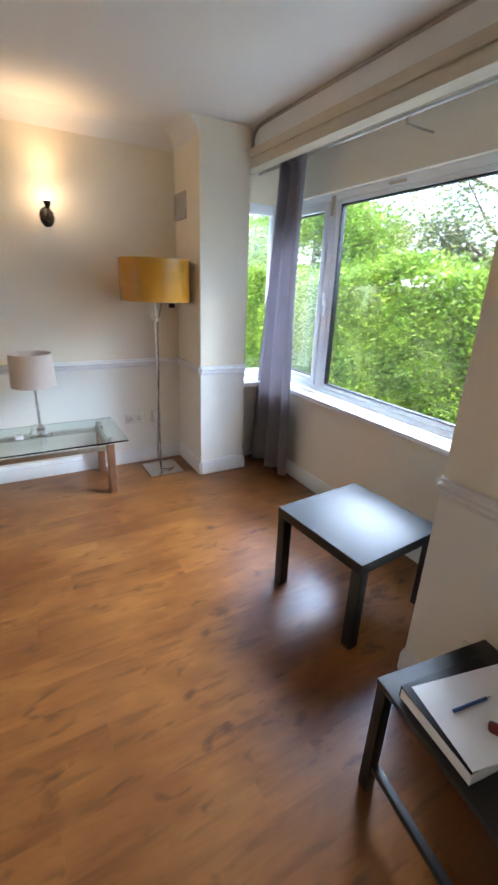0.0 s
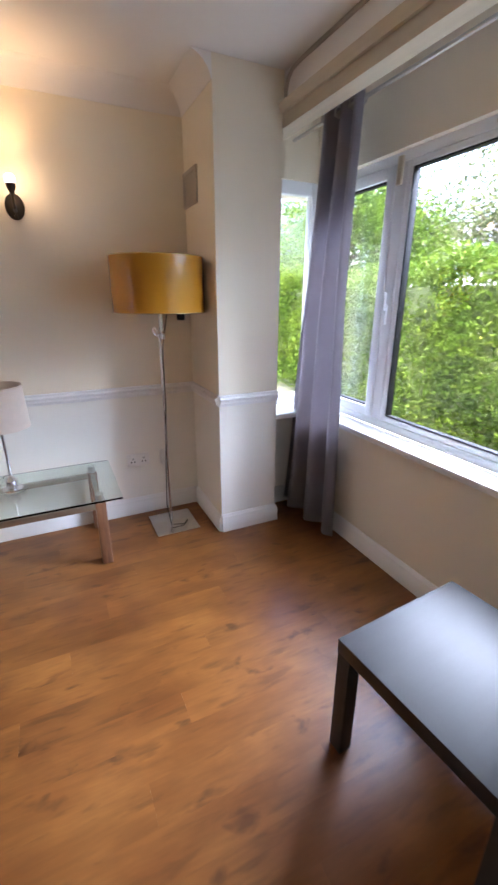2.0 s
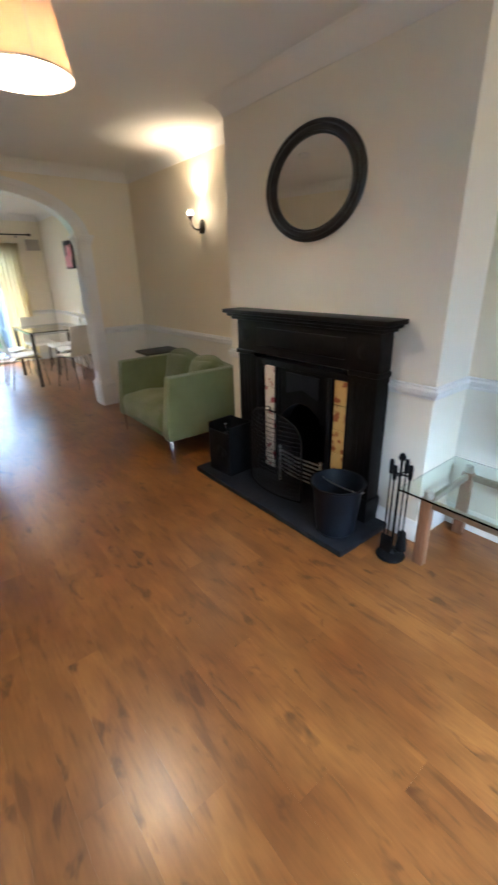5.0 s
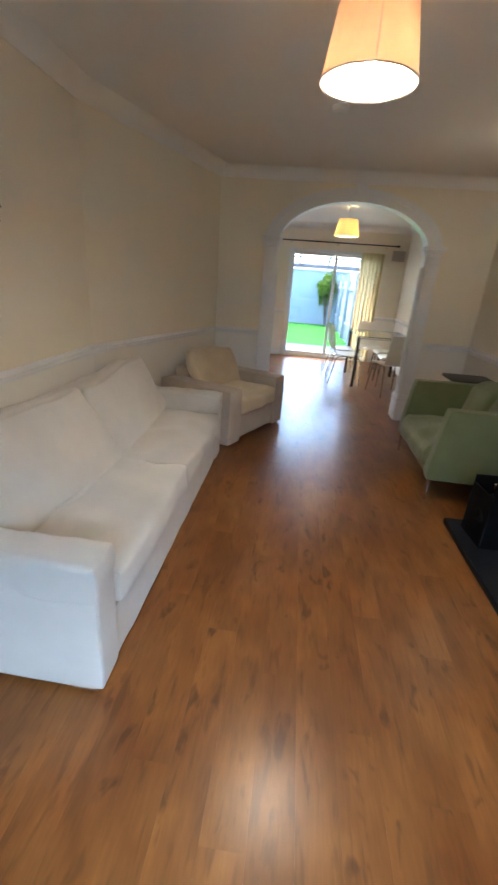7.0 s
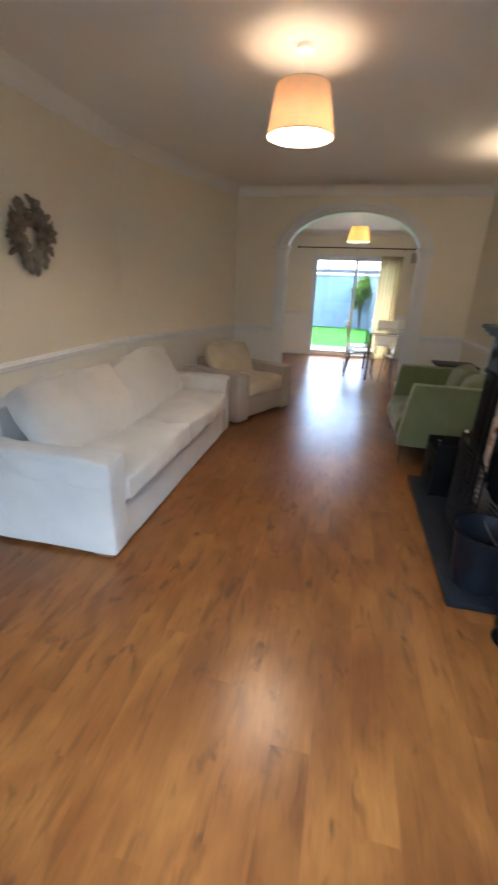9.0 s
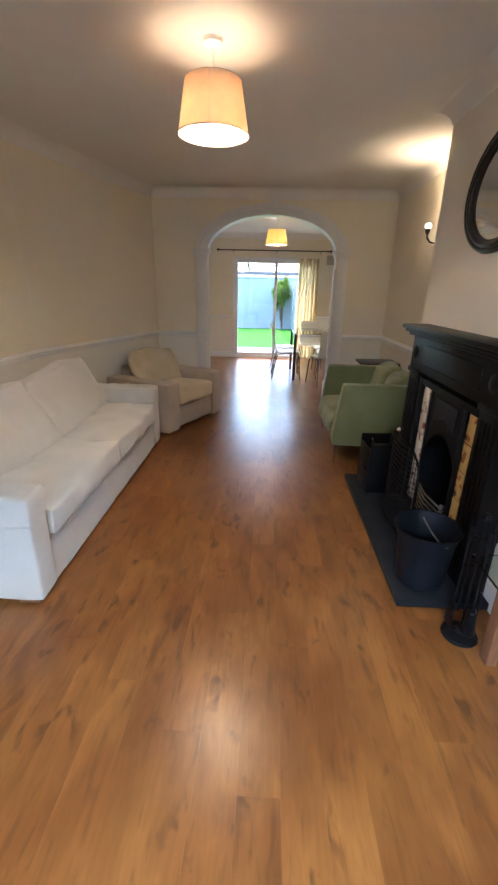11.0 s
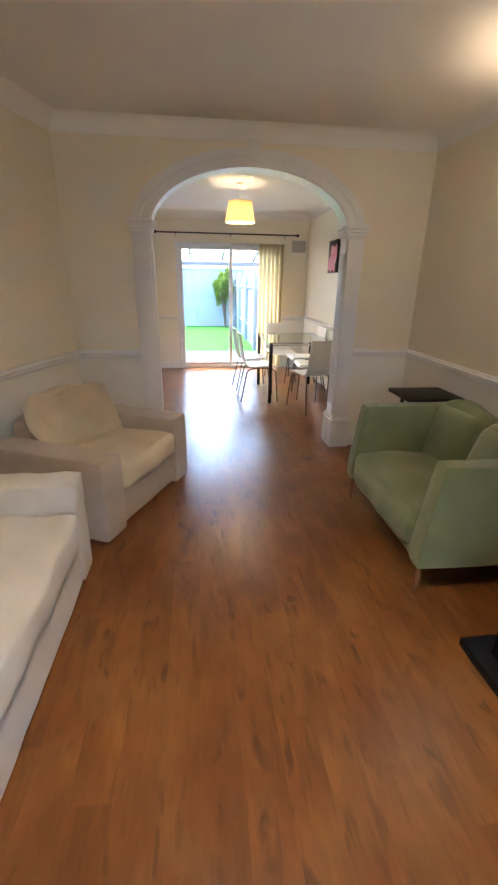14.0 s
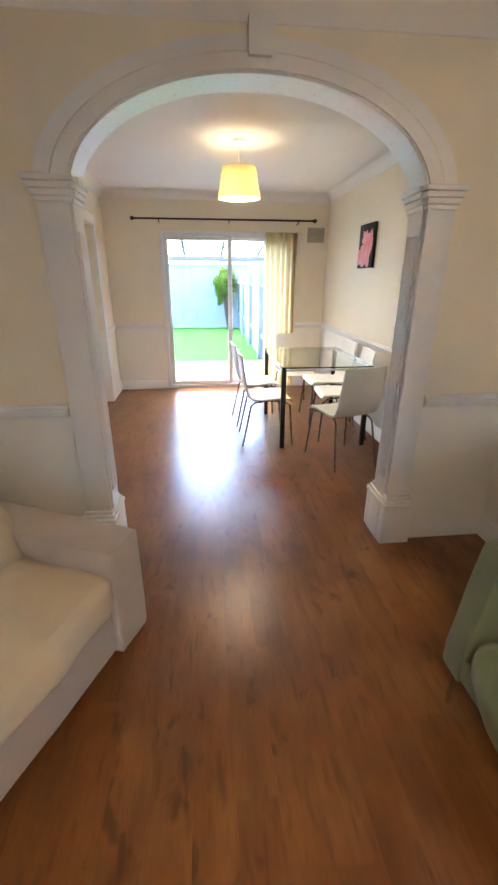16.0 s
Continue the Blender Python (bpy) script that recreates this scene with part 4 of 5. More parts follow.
part("seat_cushion", soft((0.835, 0.66, 0.17), 0.06, 0.035, 0.024, 20, 46, at=(0, 0.325, 0.305), wscale=5), GREENFAB, gc)
for sx in (-1, 1):
    part("back_cushion", soft((0.41, 0.17, 0.40), 0.06, 0.045, 0.022, 20, 47 + sx, at=(sx * 0.21, 0.585, 0.535), turn=R("X", -13), wscale=5), GREENFAB, gc)
for sx in (-1, 1):
    for y in (0.045, 0.74):
        part("leg", lathe([(0.001, 0), (0.009, 0), (0.015, 0.185), (0.001, 0.185)], 12, at=(sx * (GW - 0.05), y, 0)), CHROME, gc)


# ---- dining room ----
DARKCHROME = mat("dull_dark_chrome", (0.20, 0.18, 0.17), 0.28, 1.0, var=0.1)
SHELL = mat("white_plastic_shell", (0.78, 0.75, 0.68), 0.4, var=0.04, scale=5, bump=0.02)


def dining_chair():
    c = thing("dining_chair", "white moulded dining chair on thin dark chrome legs", "chair", None, "dining chairs")
    b = bmesh.new()
    prof = [(-0.21, 0.425), (-0.195, 0.445), (-0.10, 0.45), (0.05, 0.44), (0.14, 0.445), (0.18, 0.47), (0.205, 0.53), (0.23, 0.68), (0.25, 0.85)]
    n = 9
    top, bot = [], []
    for y, z in prof:
        back = max(0, (z - 0.47) / 0.4)
        w = 0.20 if y < 0.1 else 0.20 - 0.012 * back
        top.append([b.verts.new((w * (2 * k / (n - 1) - 1), y - 0.02 * back * (1 - (2 * k / (n - 1) - 1) ** 2) * -1, z - 0.012 * (1 - (2 * k / (n - 1) - 1) ** 2) * (1 - min(1, back * 3)))) for k in range(n)])
    for p, q in zip(top, top[1:]):
        for k in range(n - 1):
            b.faces.new((p[k], p[k + 1], q[k + 1], q[k]))
    bmesh.ops.recalc_face_normals(b, faces=b.faces)
    bmesh.ops.solidify(b, geom=b.faces[:], thickness=0.014)
    part("shell", b, SHELL, c, smooth=60)
    for s in (-1, 1):
        part("front_leg", tube([(s * 0.13, 0.0, 0.425), (s * 0.165, -0.16, 0.415), (s * 0.18, -0.20, 0.39), (s * 0.21, -0.23, 0.005)], 0.0085, 8), DARKCHROME, c)
        part("back_leg", tube([(s * 0.13, 0.0, 0.425), (s * 0.16, 0.12, 0.415), (s * 0.175, 0.16, 0.39), (s * 0.20, 0.24, 0.005)], 0.0085, 8), DARKCHROME, c)
    part("seat_brace", tube([(-0.14, 0.0, 0.423), (0.14, 0.0, 0.423)], 0.008, 8), DARKCHROME, c)
    return c


first = dining_chair()
first.matrix_basis = pose(-6.05, 2.62, 0, 0, 0, 180)
for x, y, r in ((-6.62, 2.60, 183), (-6.10, 3.36, -3), (-6.65, 3.38, 2), (-7.15, 3.12, 90), (-5.50, 3.20, -74)):
    copy_thing(first, pose(x, y, 0, 0, 0, r))
dt = thing("dining_table", "glass topped dining table with dark metal legs", "dining table", pose(-6.32, 3.125, 0))
part("glass_top", boxes(((-0.55, -0.41, 0.748), (0.55, 0.41, 0.758))), TABLEGLASS, dt, smooth=False).visible_shadow = False
for sx in (-1, 1):
    for sy in (-1, 1):
        l = part("leg", boxes(((sx * 0.52 - 0.02, sy * 0.385 - 0.02, 0), (sx * 0.52 + 0.02, sy * 0.385 + 0.02, 0.735)), bevel=0.003), DARKMETAL, dt)
        part("leg_pad", lathe([(0.001, 0.735), (0.014, 0.735), (0.014, 0.748), (0.001, 0.748)], 12, at=(sx * 0.52, sy * 0.385, 0)), SEALBLACK, l)
for sy in (-1, 1):
    part("apron", boxes(((-0.5, sy * 0.385 - 0.008, 0.718), (0.5, sy * 0.385 + 0.008, 0.735)), bevel=0.003), STEEL, dt, "satin steel rail")
for sx in (-1, 1):
    part("apron", boxes(((sx * 0.52 - 0.008, -0.365, 0.718), (sx * 0.52 + 0.008, 0.365, 0.735)), bevel=0.003), STEEL, dt, "satin steel rail")

# curtain rods and curtains
def rod(name, label, a, b, r, m, finial, brackets, wall):
    t = thing(name, label, "curtain rod")
    part("pole", tube([a, b], r, 12), m, t)
    d = (Vector(b) - Vector(a)).normalized()
    if finial:
        for p, s in ((a, -1), (b, 1)):
            c = lathe([(0.001, -0.01), (0.014, 0.0), (0.012, 0.01), (0.024, 0.03), (0.024, 0.045), (0.01, 0.06), (0.001, 0.065)], 16)
            bmesh.ops.rotate(c, verts=c.verts, matrix=Vector((0, 0, 1)).rotation_difference(d * s).to_matrix())
            bmesh.ops.translate(c, verts=c.verts, vec=p)
            part("finial", c, m, t)
    for y in brackets:
        k = tube([(wall, y, a[2] - 0.035), (a[0], y, a[2] - 0.035), (a[0], y, a[2] - 0.005)], 0.006, 8)
        part("bracket", k, m, t)
    return t


rod("curtain_rod", "black metal curtain pole with ball finials over the patio door", (-8.08, 1.27, 2.155), (-8.08, 3.48, 2.155), 0.011, DARKMETAL, True, (1.55, 2.42, 3.30), WEST)
rod("bay_curtain_rod", "thin grey metal curtain rod under the bay beam", (1.97, 0.95, 2.262), (1.97, 3.43, 2.262), 0.009, STEEL, False, (2.05,), 2.16)


def curtain(name, label, a, b, z0, z1, folds, deep, m, seed, flare=0.0, rings=True, lean=0.0):
    """A gathered curtain between two plan points."""
    t = thing(name, label, "curtain")
    bm = bmesh.new()
    a, b = Vector((*a, 0)), Vector((*b, 0))
    d = (b - a).normalized()
    out = Vector((-d.y, d.x, 0))
    mid = (a + b) / 2
    nu, nv = folds * 12, 26
    rows = []
    for j in range(nv + 1):
        v = j / nv
        z = z0 + (z1 - z0) * v
        row = []
        for i in range(nu + 1):
            u = i / nu
            p = a.lerp(b, u)
            squeeze = 1 + flare * (0.5 - v) - 0.25 * flare * math.sin(math.pi * v)
            p = mid + (p - mid) * squeeze + d * lean * (1 - v)
            ph = 2 * math.pi * folds * u + 0.8 * noise.noise(Vector((u * 4, v * 1.6, seed)))
            amp = deep * (0.75 + 0.5 * noise.noise(Vector((u * 5, v * 0.7, seed + 5))))
            p = p + out * (amp * math.sin(ph) + 0.02 * noise.noise(Vector((u * 3, v * 2.5, seed + 9))))
            row.append(bm.verts.new((p.x, p.y, z)))
        rows.append(row)
    for p, q in zip(rows, rows[1:]):
        for k in range(nu):
            bm.faces.new((p[k], p[k + 1], q[k + 1], q[k]))
    bmesh.ops.solidify(bm, geom=bm.faces[:], thickness=0.003)
    part("cloth", bm, m, t, smooth=True)
    if rings:
        for i in range(folds * 2):
            u = (i + 0.5) / (folds * 2)
            p = mid + (a.lerp(b, u) - mid) * (1 - 0.5 * flare)
            ring = tube([(p.x + 0.022 * math.cos(k * math.pi / 10), p.y + 0.004 * (-1) ** i, z1 - 0.045 + 0.022 * math.sin(k * math.pi / 10)) for k in range(20)], 0.004, 6, None, True)
            part("eyelet", ring, STEEL, t)
    return t


curtain("grey_curtain", "long grey satin eyelet curtain drawn to the side of the bay", (1.97, 3.22), (1.97, 2.76), 0.05, 2.31, 3, 0.065, GREYFAB, 2, 0.60, True, -0.13)
curtain("grey_curtain", "long grey satin eyelet curtain bunched beside the pier", (1.97, 1.41), (1.97, 1.0), 0.02, 2.31, 4, 0.06, GREYFAB, 6, 0.0)
curtain("yellow_curtain", "pale yellow curtain drawn to one side of the patio door", (-8.10, 2.88), (-8.10, 3.30), 0.03, 2.02, 6, 0.035, YELLOWFAB, 8, 0.0, False)

# canvas on the dining wall
cv = thing("canvas_picture", "pink and black floral canvas print on the dining wall", "picture", pose(-6.66, NORTH, 1.775))
CBLACK = mat("canvas_black", (0.03, 0.025, 0.03), 0.7, var=0.3, scale=12)
CPINK = mat("canvas_pink", (0.62, 0.16, 0.22), 0.7, var=0.3, second=(0.75, 0.42, 0.42), scale=14)
part("canvas", boxes(((-0.19, -0.035, -0.20), (0.19, -0.002, 0.20)), bevel=0.004), CBLACK, cv)
for k, (x, z, r) in enumerate(((0.02, -0.06, 0.13), (-0.10, -0.09, 0.09), (0.10, 0.03, 0.10), (-0.02, 0.07, 0.07))):
    b = bmesh.new()
    pts = [(x + r * (1 + 0.22 * math.sin(5 * a * math.pi / 20 + k)) * math.cos(a * math.pi / 20), z + r * (1 + 0.22 * math.sin(5 * a * math.pi / 20 + k)) * math.sin(a * math.pi / 20)) for a in range(40)]
    pts = [(max(-0.185, min(0.185, px)), max(-0.195, min(0.195, pz))) for px, pz in pts]
    prism(pts, "y", -0.0365 - 0.0006 * k, -0.034, b)
    part("painted_flower", b, CPINK, cv)

# doorway in the dining room wall
dd = thing("door_1", "white painted panel door with casing in the dining room wall", "door", kind="structure")
b = boxes(((-7.64, 0.86, 0), (-7.55, 0.885, 2.03)), ((-6.65, 0.86, 0), (-6.56, 0.885, 2.03)), ((-7.64, 0.86, 2.03), (-6.56, 0.885, 2.12)), bevel=0.004)
part("casing", b, TRIM, dd)
b = boxes(((-7.545, 0.70, 0.005), (-6.655, 0.74, 2.025)), bevel=0.003)
for z0, z1 in ((0.2, 0.9), (1.05, 1.85)):
    for x0, x1 in ((-7.44, -7.14), (-7.06, -6.76)):
        box(b, (x0, 0.739, z0), (x1, 0.752, z1), 0.01)
part("door_leaf", b, TRIM, dd)
part("door_handle", tube([(-7.47, 0.74, 1.0), (-7.47, 0.79, 1.0), (-7.36, 0.79, 1.0)], 0.009, 10), CHROME, dd)
setting("dining_skirting_north", sweep(SKIRT, [(ARCHBACK, NORTH), (WEST, NORTH), (WEST, DY1 + 0.02)]), TRIM, "white skirting board in the dining room", "skirting board", 30)
setting("dining_skirting_west", sweep(SKIRT, [(WEST, DY0 - 0.02), (WEST, 0.86), (-7.65, 0.86)]), TRIM, "white skirting board in the dining room", "skirting board", 30)
setting("dining_dado_rail", sweep(RAIL, [(ARCHBACK, NORTH), (WEST, NORTH), (WEST, DY1 + 0.02)]), TRIM, "white dado rail in the dining room", "dado rail", 30)
setting("dining_dado_rail_west", sweep(RAIL, [(WEST, DY0 - 0.02), (WEST, 0.86), (-7.65, 0.86)]), TRIM, "white dado rail in the dining room", "dado rail", 30)
setting("dining_coving", sweep(COVE, [(ARCHBACK, 0.86 + 0.0), (ARCHBACK, NORTH), (WEST, NORTH), (WEST, 0.86), (ARCHBACK, 0.86)]), CEIL, "white curved coving in the dining room", "coving", 30)

# ---- small fittings ----
def vent(m):
    v = thing("air_vent", "square white plastic wall vent with louvres", "vent", m)
    part("frame", boxes(((-0.115, -0.012, -0.09), (-0.095, 0, 0.09)), ((0.095, -0.012, -0.09), (0.115, 0, 0.09)), ((-0.095, -0.012, -0.09), (0.095, 0, -0.07)), ((-0.095, -0.012, 0.07), (0.095, 0, 0.09)), bevel=0.003), VENTGREY, v)
    for k in range(8):
        s = boxes(((-0.094, -0.006, -0.0075), (0.094, -0.003, 0.0075)))
        bmesh.ops.rotate(s, verts=s.verts, matrix=Matrix.Rotation(radians(35), 3, "X"))
        bmesh.ops.translate(s, verts=s.verts, vec=(0, 0, -0.061 + 0.0175 * k))
        part("slat", s, VENTGREY, v)
    part("backing", boxes(((-0.095, -0.002, -0.07), (0.095, -0.0005, 0.07))), VENTGREY, v)
    return v


VENTGREY = mat("aged_vent_plastic", (0.50, 0.45, 0.38), 0.5, var=0.08)
vent(pose(EAST, 3.60, 2.01, 0, 0, -90))
vent(pose(WEST, 3.56, 2.0, 0, 0, 90))
SOCKW = mat("white_plastic", (0.78, 0.76, 0.72), 0.35, var=0.03, bump=0.0)
so = thing("wall_socket", "white double electrical socket low on the wall", "socket", pose(1.0, NORTH, 0.40))
part("face_plate", boxes(((-0.073, -0.010, -0.043), (0.073, 0, 0.043)), bevel=0.003), SOCKW, so)
for s in (-1, 1):
    part("rocker_switch", boxes(((s * 0.045 - 0.007, -0.014, 0.012), (s * 0.045 + 0.007, -0.009, 0.03)), bevel=0.002), SOCKW, so)
    for dx, dz in ((0, 0.008), (-0.011, -0.014), (0.011, -0.014)):
        part("socket_hole", boxes(((s * 0.036 + dx - 0.003, -0.0106, dz - 0.006), (s * 0.036 + dx + 0.003, -0.0096, dz + 0.006))), SEALBLACK, so)
pl = thing("plug", "white plug and adaptor pushed into the wall", "plug", pose(1.17, NORTH, 0.40))
part("plug_body", boxes(((-0.026, -0.05, -0.05), (0.026, 0, 0.05)), bevel=0.008), SOCKW, pl)
al = thing("chimney_alarm", "white oval alarm box high on the chimney side", "alarm", pose(CH1, 3.53, 2.25, 0, 0, 90))
c = lathe([(0.001, 0), (0.055, 0.0), (0.058, 0.012), (0.05, 0.028), (0.02, 0.034), (0.001, 0.034)], 32)
bmesh.ops.rotate(c, verts=c.verts, matrix=Matrix.Rotation(radians(90), 3, "X"))
part("alarm_body", c, SOCKW, al)
sm = solid("smoke_alarm", lathe([(0.001, 0), (0.03, 0), (0.045, 0.008), (0.052, 0.022), (0.055, 0.035), (0.001, 0.035)], 32), SOCKW, "round smoke alarm on the ceiling", "smoke alarm", pose(-2.70, 1.95, TOP - 0.035))

# leaf wreath on the wall
WREATHM = mat("tarnished_pewter_leaves", (0.26, 0.225, 0.18), 0.5, 0.4, var=0.4, scale=14, bump=0.1)
wr = thing("wall_wreath", "round wreath of grey metal leaves hung on the wall", "wreath", pose(-1.28, BEND[1], 1.62))
part("hoop", tube([(0.15 * math.cos(a * math.pi / 20), 0.018, 0.15 * math.sin(a * math.pi / 20)) for a in range(40)], 0.006, 6, None, True), WREATHM, wr)
rnd = random.Random(4)
leafmesh = None
for i in range(190):
    a, rr = rnd.uniform(0, 2 * math.pi), rnd.uniform(0.075, 0.205)
    L, w = rnd.uniform(0.05, 0.075), rnd.uniform(0.014, 0.02)
    if leafmesh is None:
        b = bmesh.new()
        L0, w0 = 0.072, 0.02
        vs = [b.verts.new(p) for p in ((-L0 / 2, 0, 0), (-L0 / 5, 0.004, w0), (L0 / 4, 0.004, w0 * 0.8), (L0 / 2, 0, 0), (L0 / 4, 0.004, -w0 * 0.8), (-L0 / 5, 0.004, -w0), (0, -0.002, 0))]
        for k in range(6):
            b.faces.new((vs[k], vs[(k + 1) % 6], vs[6]))
        bmesh.ops.recalc_face_normals(b, faces=b.faces)
        bmesh.ops.solidify(b, geom=b.faces[:], thickness=0.0016)
        leafmesh = mesh_of(b, "leaf", WREATHM, 40)
    o = new("leaf", leafmesh)
    o.parent = wr
    o.matrix_local = Matrix.Translation((rr * math.cos(a), rnd.uniform(0.012, 0.045), rr * math.sin(a))) @ Euler((rnd.uniform(-0.6, 0.6), -a + rnd.uniform(-0.9, 0.9), rnd.uniform(-0.6, 0.6))).to_matrix().to_4x4()

# papers on the low table
fo = thing("ring_binder", "black ring binder full of white paper", "folder", pose(1.098, 0.69, 0.45, 0, 0, -8))
part("cover", boxes(((-0.14, -0.115, 0.0), (0.14, 0.115, 0.003)), ((-0.14, -0.115, 0.034), (0.14, 0.115, 0.037)), ((-0.142, -0.115, 0.0), (-0.138, 0.115, 0.037)), bevel=0.001), SEALBLACK, fo)
part("paper_block", boxes(((-0.145, -0.119, 0.004), (0.135, 0.108, 0.033)), bevel=0.001), PAPER, fo)
solid("paper_sheet", boxes(((-0.1485, -0.108, 0), (0.1485, 0.108, 0.0012))), PAPER, "loose white sheet of paper on the binder", "paper", pose(1.115, 0.668, 0.4875, 0, 0, -13))
pen = thing("ballpoint_pen", "blue ballpoint pen lying on the paper", "pen", pose(1.095, 0.697, 0.4935, 0, 0, -9))
BLUE = mat("blue_plastic", (0.03, 0.08, 0.30), 0.3, var=0.1)
part("barrel", tube([(-0.065, 0, 0), (0.045, 0, 0)], 0.0045, 10), BLUE, pen)
part("tip", tube([(0.045, 0, 0), (0.062, 0, 0)], [0.0045, 0.001], 10), CHROME, pen)
rk = thing("red_key_fob", "small dark red plastic fob on the paper", "key fob", pose(1.085, 0.622, 0.4888, 0, 0, 30))
part("fob", soft((0.03, 0.045, 0.014), 0.006, 0.002, 0, 4, at=(0, 0, 0.007)), mat("dark_red_plastic", (0.20, 0.02, 0.02), 0.35), rk)
gs = thing("clear_ruler", "clear plastic set square lying on the table", "ruler", pose(1.225, 0.815, 0.45, 0, 0, 8))
part("blade", prism([(-0.10, -0.012), (0.09, -0.012), (0.09, 0.035)], "z", 0, 0.003), TABLEGLASS, gs, smooth=False)

# ---- outside ----
GRASS = mat("lawn_green", (0.028, 0.105, 0.014), 0.95, spec=0.05, var=0.3, scale=6, bump=0.6, bscale=90, coords="Object")
PAVE = mat("grey_paving", (0.095, 0.11, 0.12), 0.9, spec=0.15, var=0.2, scale=3, bump=0.3, bscale=60)
SOIL = mat("ground_soil_and_grass", (0.09, 0.10, 0.05), 0.95, var=0.4, scale=0.6, bump=0.4, bscale=20)
RENDER = mat("grey_rendered_block", (0.23, 0.275, 0.295), 0.85, var=0.08, scale=1.2, bump=0.2, bscale=50)
FENCE = mat("weathered_grey_timber", (0.19, 0.205, 0.24), 0.85, spec=0.2, var=0.25, scale=5, stretch=(4, 4, 0.5), bump=0.2)
LEAF = mat("hedge_leaf_green", (0.10, 0.150, 0.012), 0.65, spec=0.2, var=0.5, scale=2.5, second=(0.045, 0.095, 0.007), bump=0.0)
LEAFB = mat("tree_leaf_green", (0.15, 0.235, 0.026), 0.65, spec=0.2, var=0.5, scale=1.2, second=(0.06, 0.12, 0.02), bump=0.0)
LEAFD = mat("dark_tree_leaf", (0.16, 0.195, 0.075), 0.6, spec=0.2, var=0.5, scale=1.2, second=(0.04, 0.055, 0.02), bump=0.0)
BARK = mat("brown_bark", (0.10, 0.075, 0.05), 0.9, var=0.4, scale=8, bump=0.5)
for lm in (LEAF, LEAFB, LEAFD):
    nt = lm.node_tree
    t = nt.nodes.new("ShaderNodeBsdfTranslucent")
    nt.links.new(nt.nodes["Color Ramp"].outputs[0], t.inputs[0])
    mix = nt.nodes.new("ShaderNodeMixShader")
    mix.inputs[0].default_value = 0.35
    nt.links.new(nt.nodes["Principled BSDF"].outputs[0], mix.inputs[1])
    nt.links.new(t.outputs[0], mix.inputs[2])
    nt.links.new(mix.outputs[0], nt.nodes["Material Output"].inputs[0])
    geo = nt.nodes.new("ShaderNodeNewGeometry")
    hsv = nt.nodes.new("ShaderNodeHueSaturation")
    mr = nt.nodes.new("ShaderNodeMapRange")
    mr.inputs["To Min"].default_value, mr.inputs["To Max"].default_value = 0.55, 1.5
    nt.links.new(geo.outputs["Random Per Island"], mr.inputs[0])
    nt.links.new(mr.outputs[0], hsv.inputs["Value"])
    nt.links.new(nt.nodes["Color Ramp"].outputs[0], hsv.inputs["Color"])
    nt.links.new(hsv.outputs[0], nt.nodes["Principled BSDF"].inputs["Base Color"])
    nt.links.new(hsv.outputs[0], t.inputs[0])

setting("ground", boxes(((-400, -400, -0.4), (400, 400, -0.22))), SOIL, "earth and grass round the house", "ground")
setting("lawn", boxes(((-17.4, -4.0, -0.22), (-11.0, 3.28, -0.15))), GRASS, "bright green back garden lawn", "lawn")
setting("patio", boxes(((-11.0, -4.0, -0.22), (-8.43, 3.9, -0.14))), PAVE, "grey concrete patio slab", "patio")
setting("drive", boxes(((2.4, -8, -0.22), (3.6, 14, -0.17))), PAVE, "grey concrete path below the bay window", "path")
setting("floor_slab", boxes(((-8.42, 0.1, -0.22), (2.36, 3.92, -0.0125))), SLATE, "concrete slab under the laminate", "floor slab")
setting("door_threshold", boxes(((WEST - 0.25, DY0, -0.012), (WEST, DY1, -0.001))), UPVC, "white patio door threshold", "threshold")


def leaves(n, place, size, seed, aspect=0.5):
    """A cloud of single bent leaves; place(rng, n) gives their middles."""
    rng = np.random.default_rng(seed)
    mid = place(rng, n)
    a = rng.normal(size=(n, 3))
    a /= np.linalg.norm(a, axis=1)[:, None]
    h = rng.normal(size=(n, 3))
    h -= (h * a).sum(1)[:, None] * a
    h /= np.linalg.norm(h, axis=1)[:, None]
    L = (size * rng.uniform(0.7, 1.3, n))[:, None]
    up = np.cross(a, h)
    v = np.stack([mid - a * L / 2, mid + h * L * aspect / 2 + up * L * 0.08, mid + a * L / 2, mid - h * L * aspect / 2 + up * L * 0.08], 1).reshape(-1, 3)
    f = np.arange(n)[:, None] * 4 + np.array([[0, 1, 2, 0, 2, 3]])
    return v, f.reshape(-1, 3)


def leaf_mesh(name, v, f, m, parent, kind=""):
    me = bpy.data.meshes.new(name)
    me.from_pydata(v.tolist(), [], f.tolist())
    me.materials.append(m)
    o = new(name, me)
    if parent:
        o.parent = parent
    return o


def hedge_place(rng, n):
    y = rng.uniform(-2.5, 13, n)
    z = rng.uniform(-0.2, 1, n) ** 1.0
    top = 1.72 + 0.10 * np.sin(y * 1.7) + 0.07 * np.sin(y * 4.3 + 1) + rng.normal(0, 0.05, n)
    z = -0.15 + (top + 0.15) * rng.uniform(0, 1, n)
    face = 4.55 + 0.10 * np.sin(y * 2.3 + z * 2) + 0.07 * np.sin(y * 5.1 - z * 4)
    x = face + np.abs(rng.normal(0, 0.16, n)) + 0.25 * (z / top) ** 4
    cap = rng.uniform(0, 1, n) < 0.22
    x = np.where(cap, face + rng.uniform(0.1, 1.1, n), x)
    z = np.where(cap, top + rng.normal(0, 0.06, n), z)
    return np.stack([x, y, z], 1)


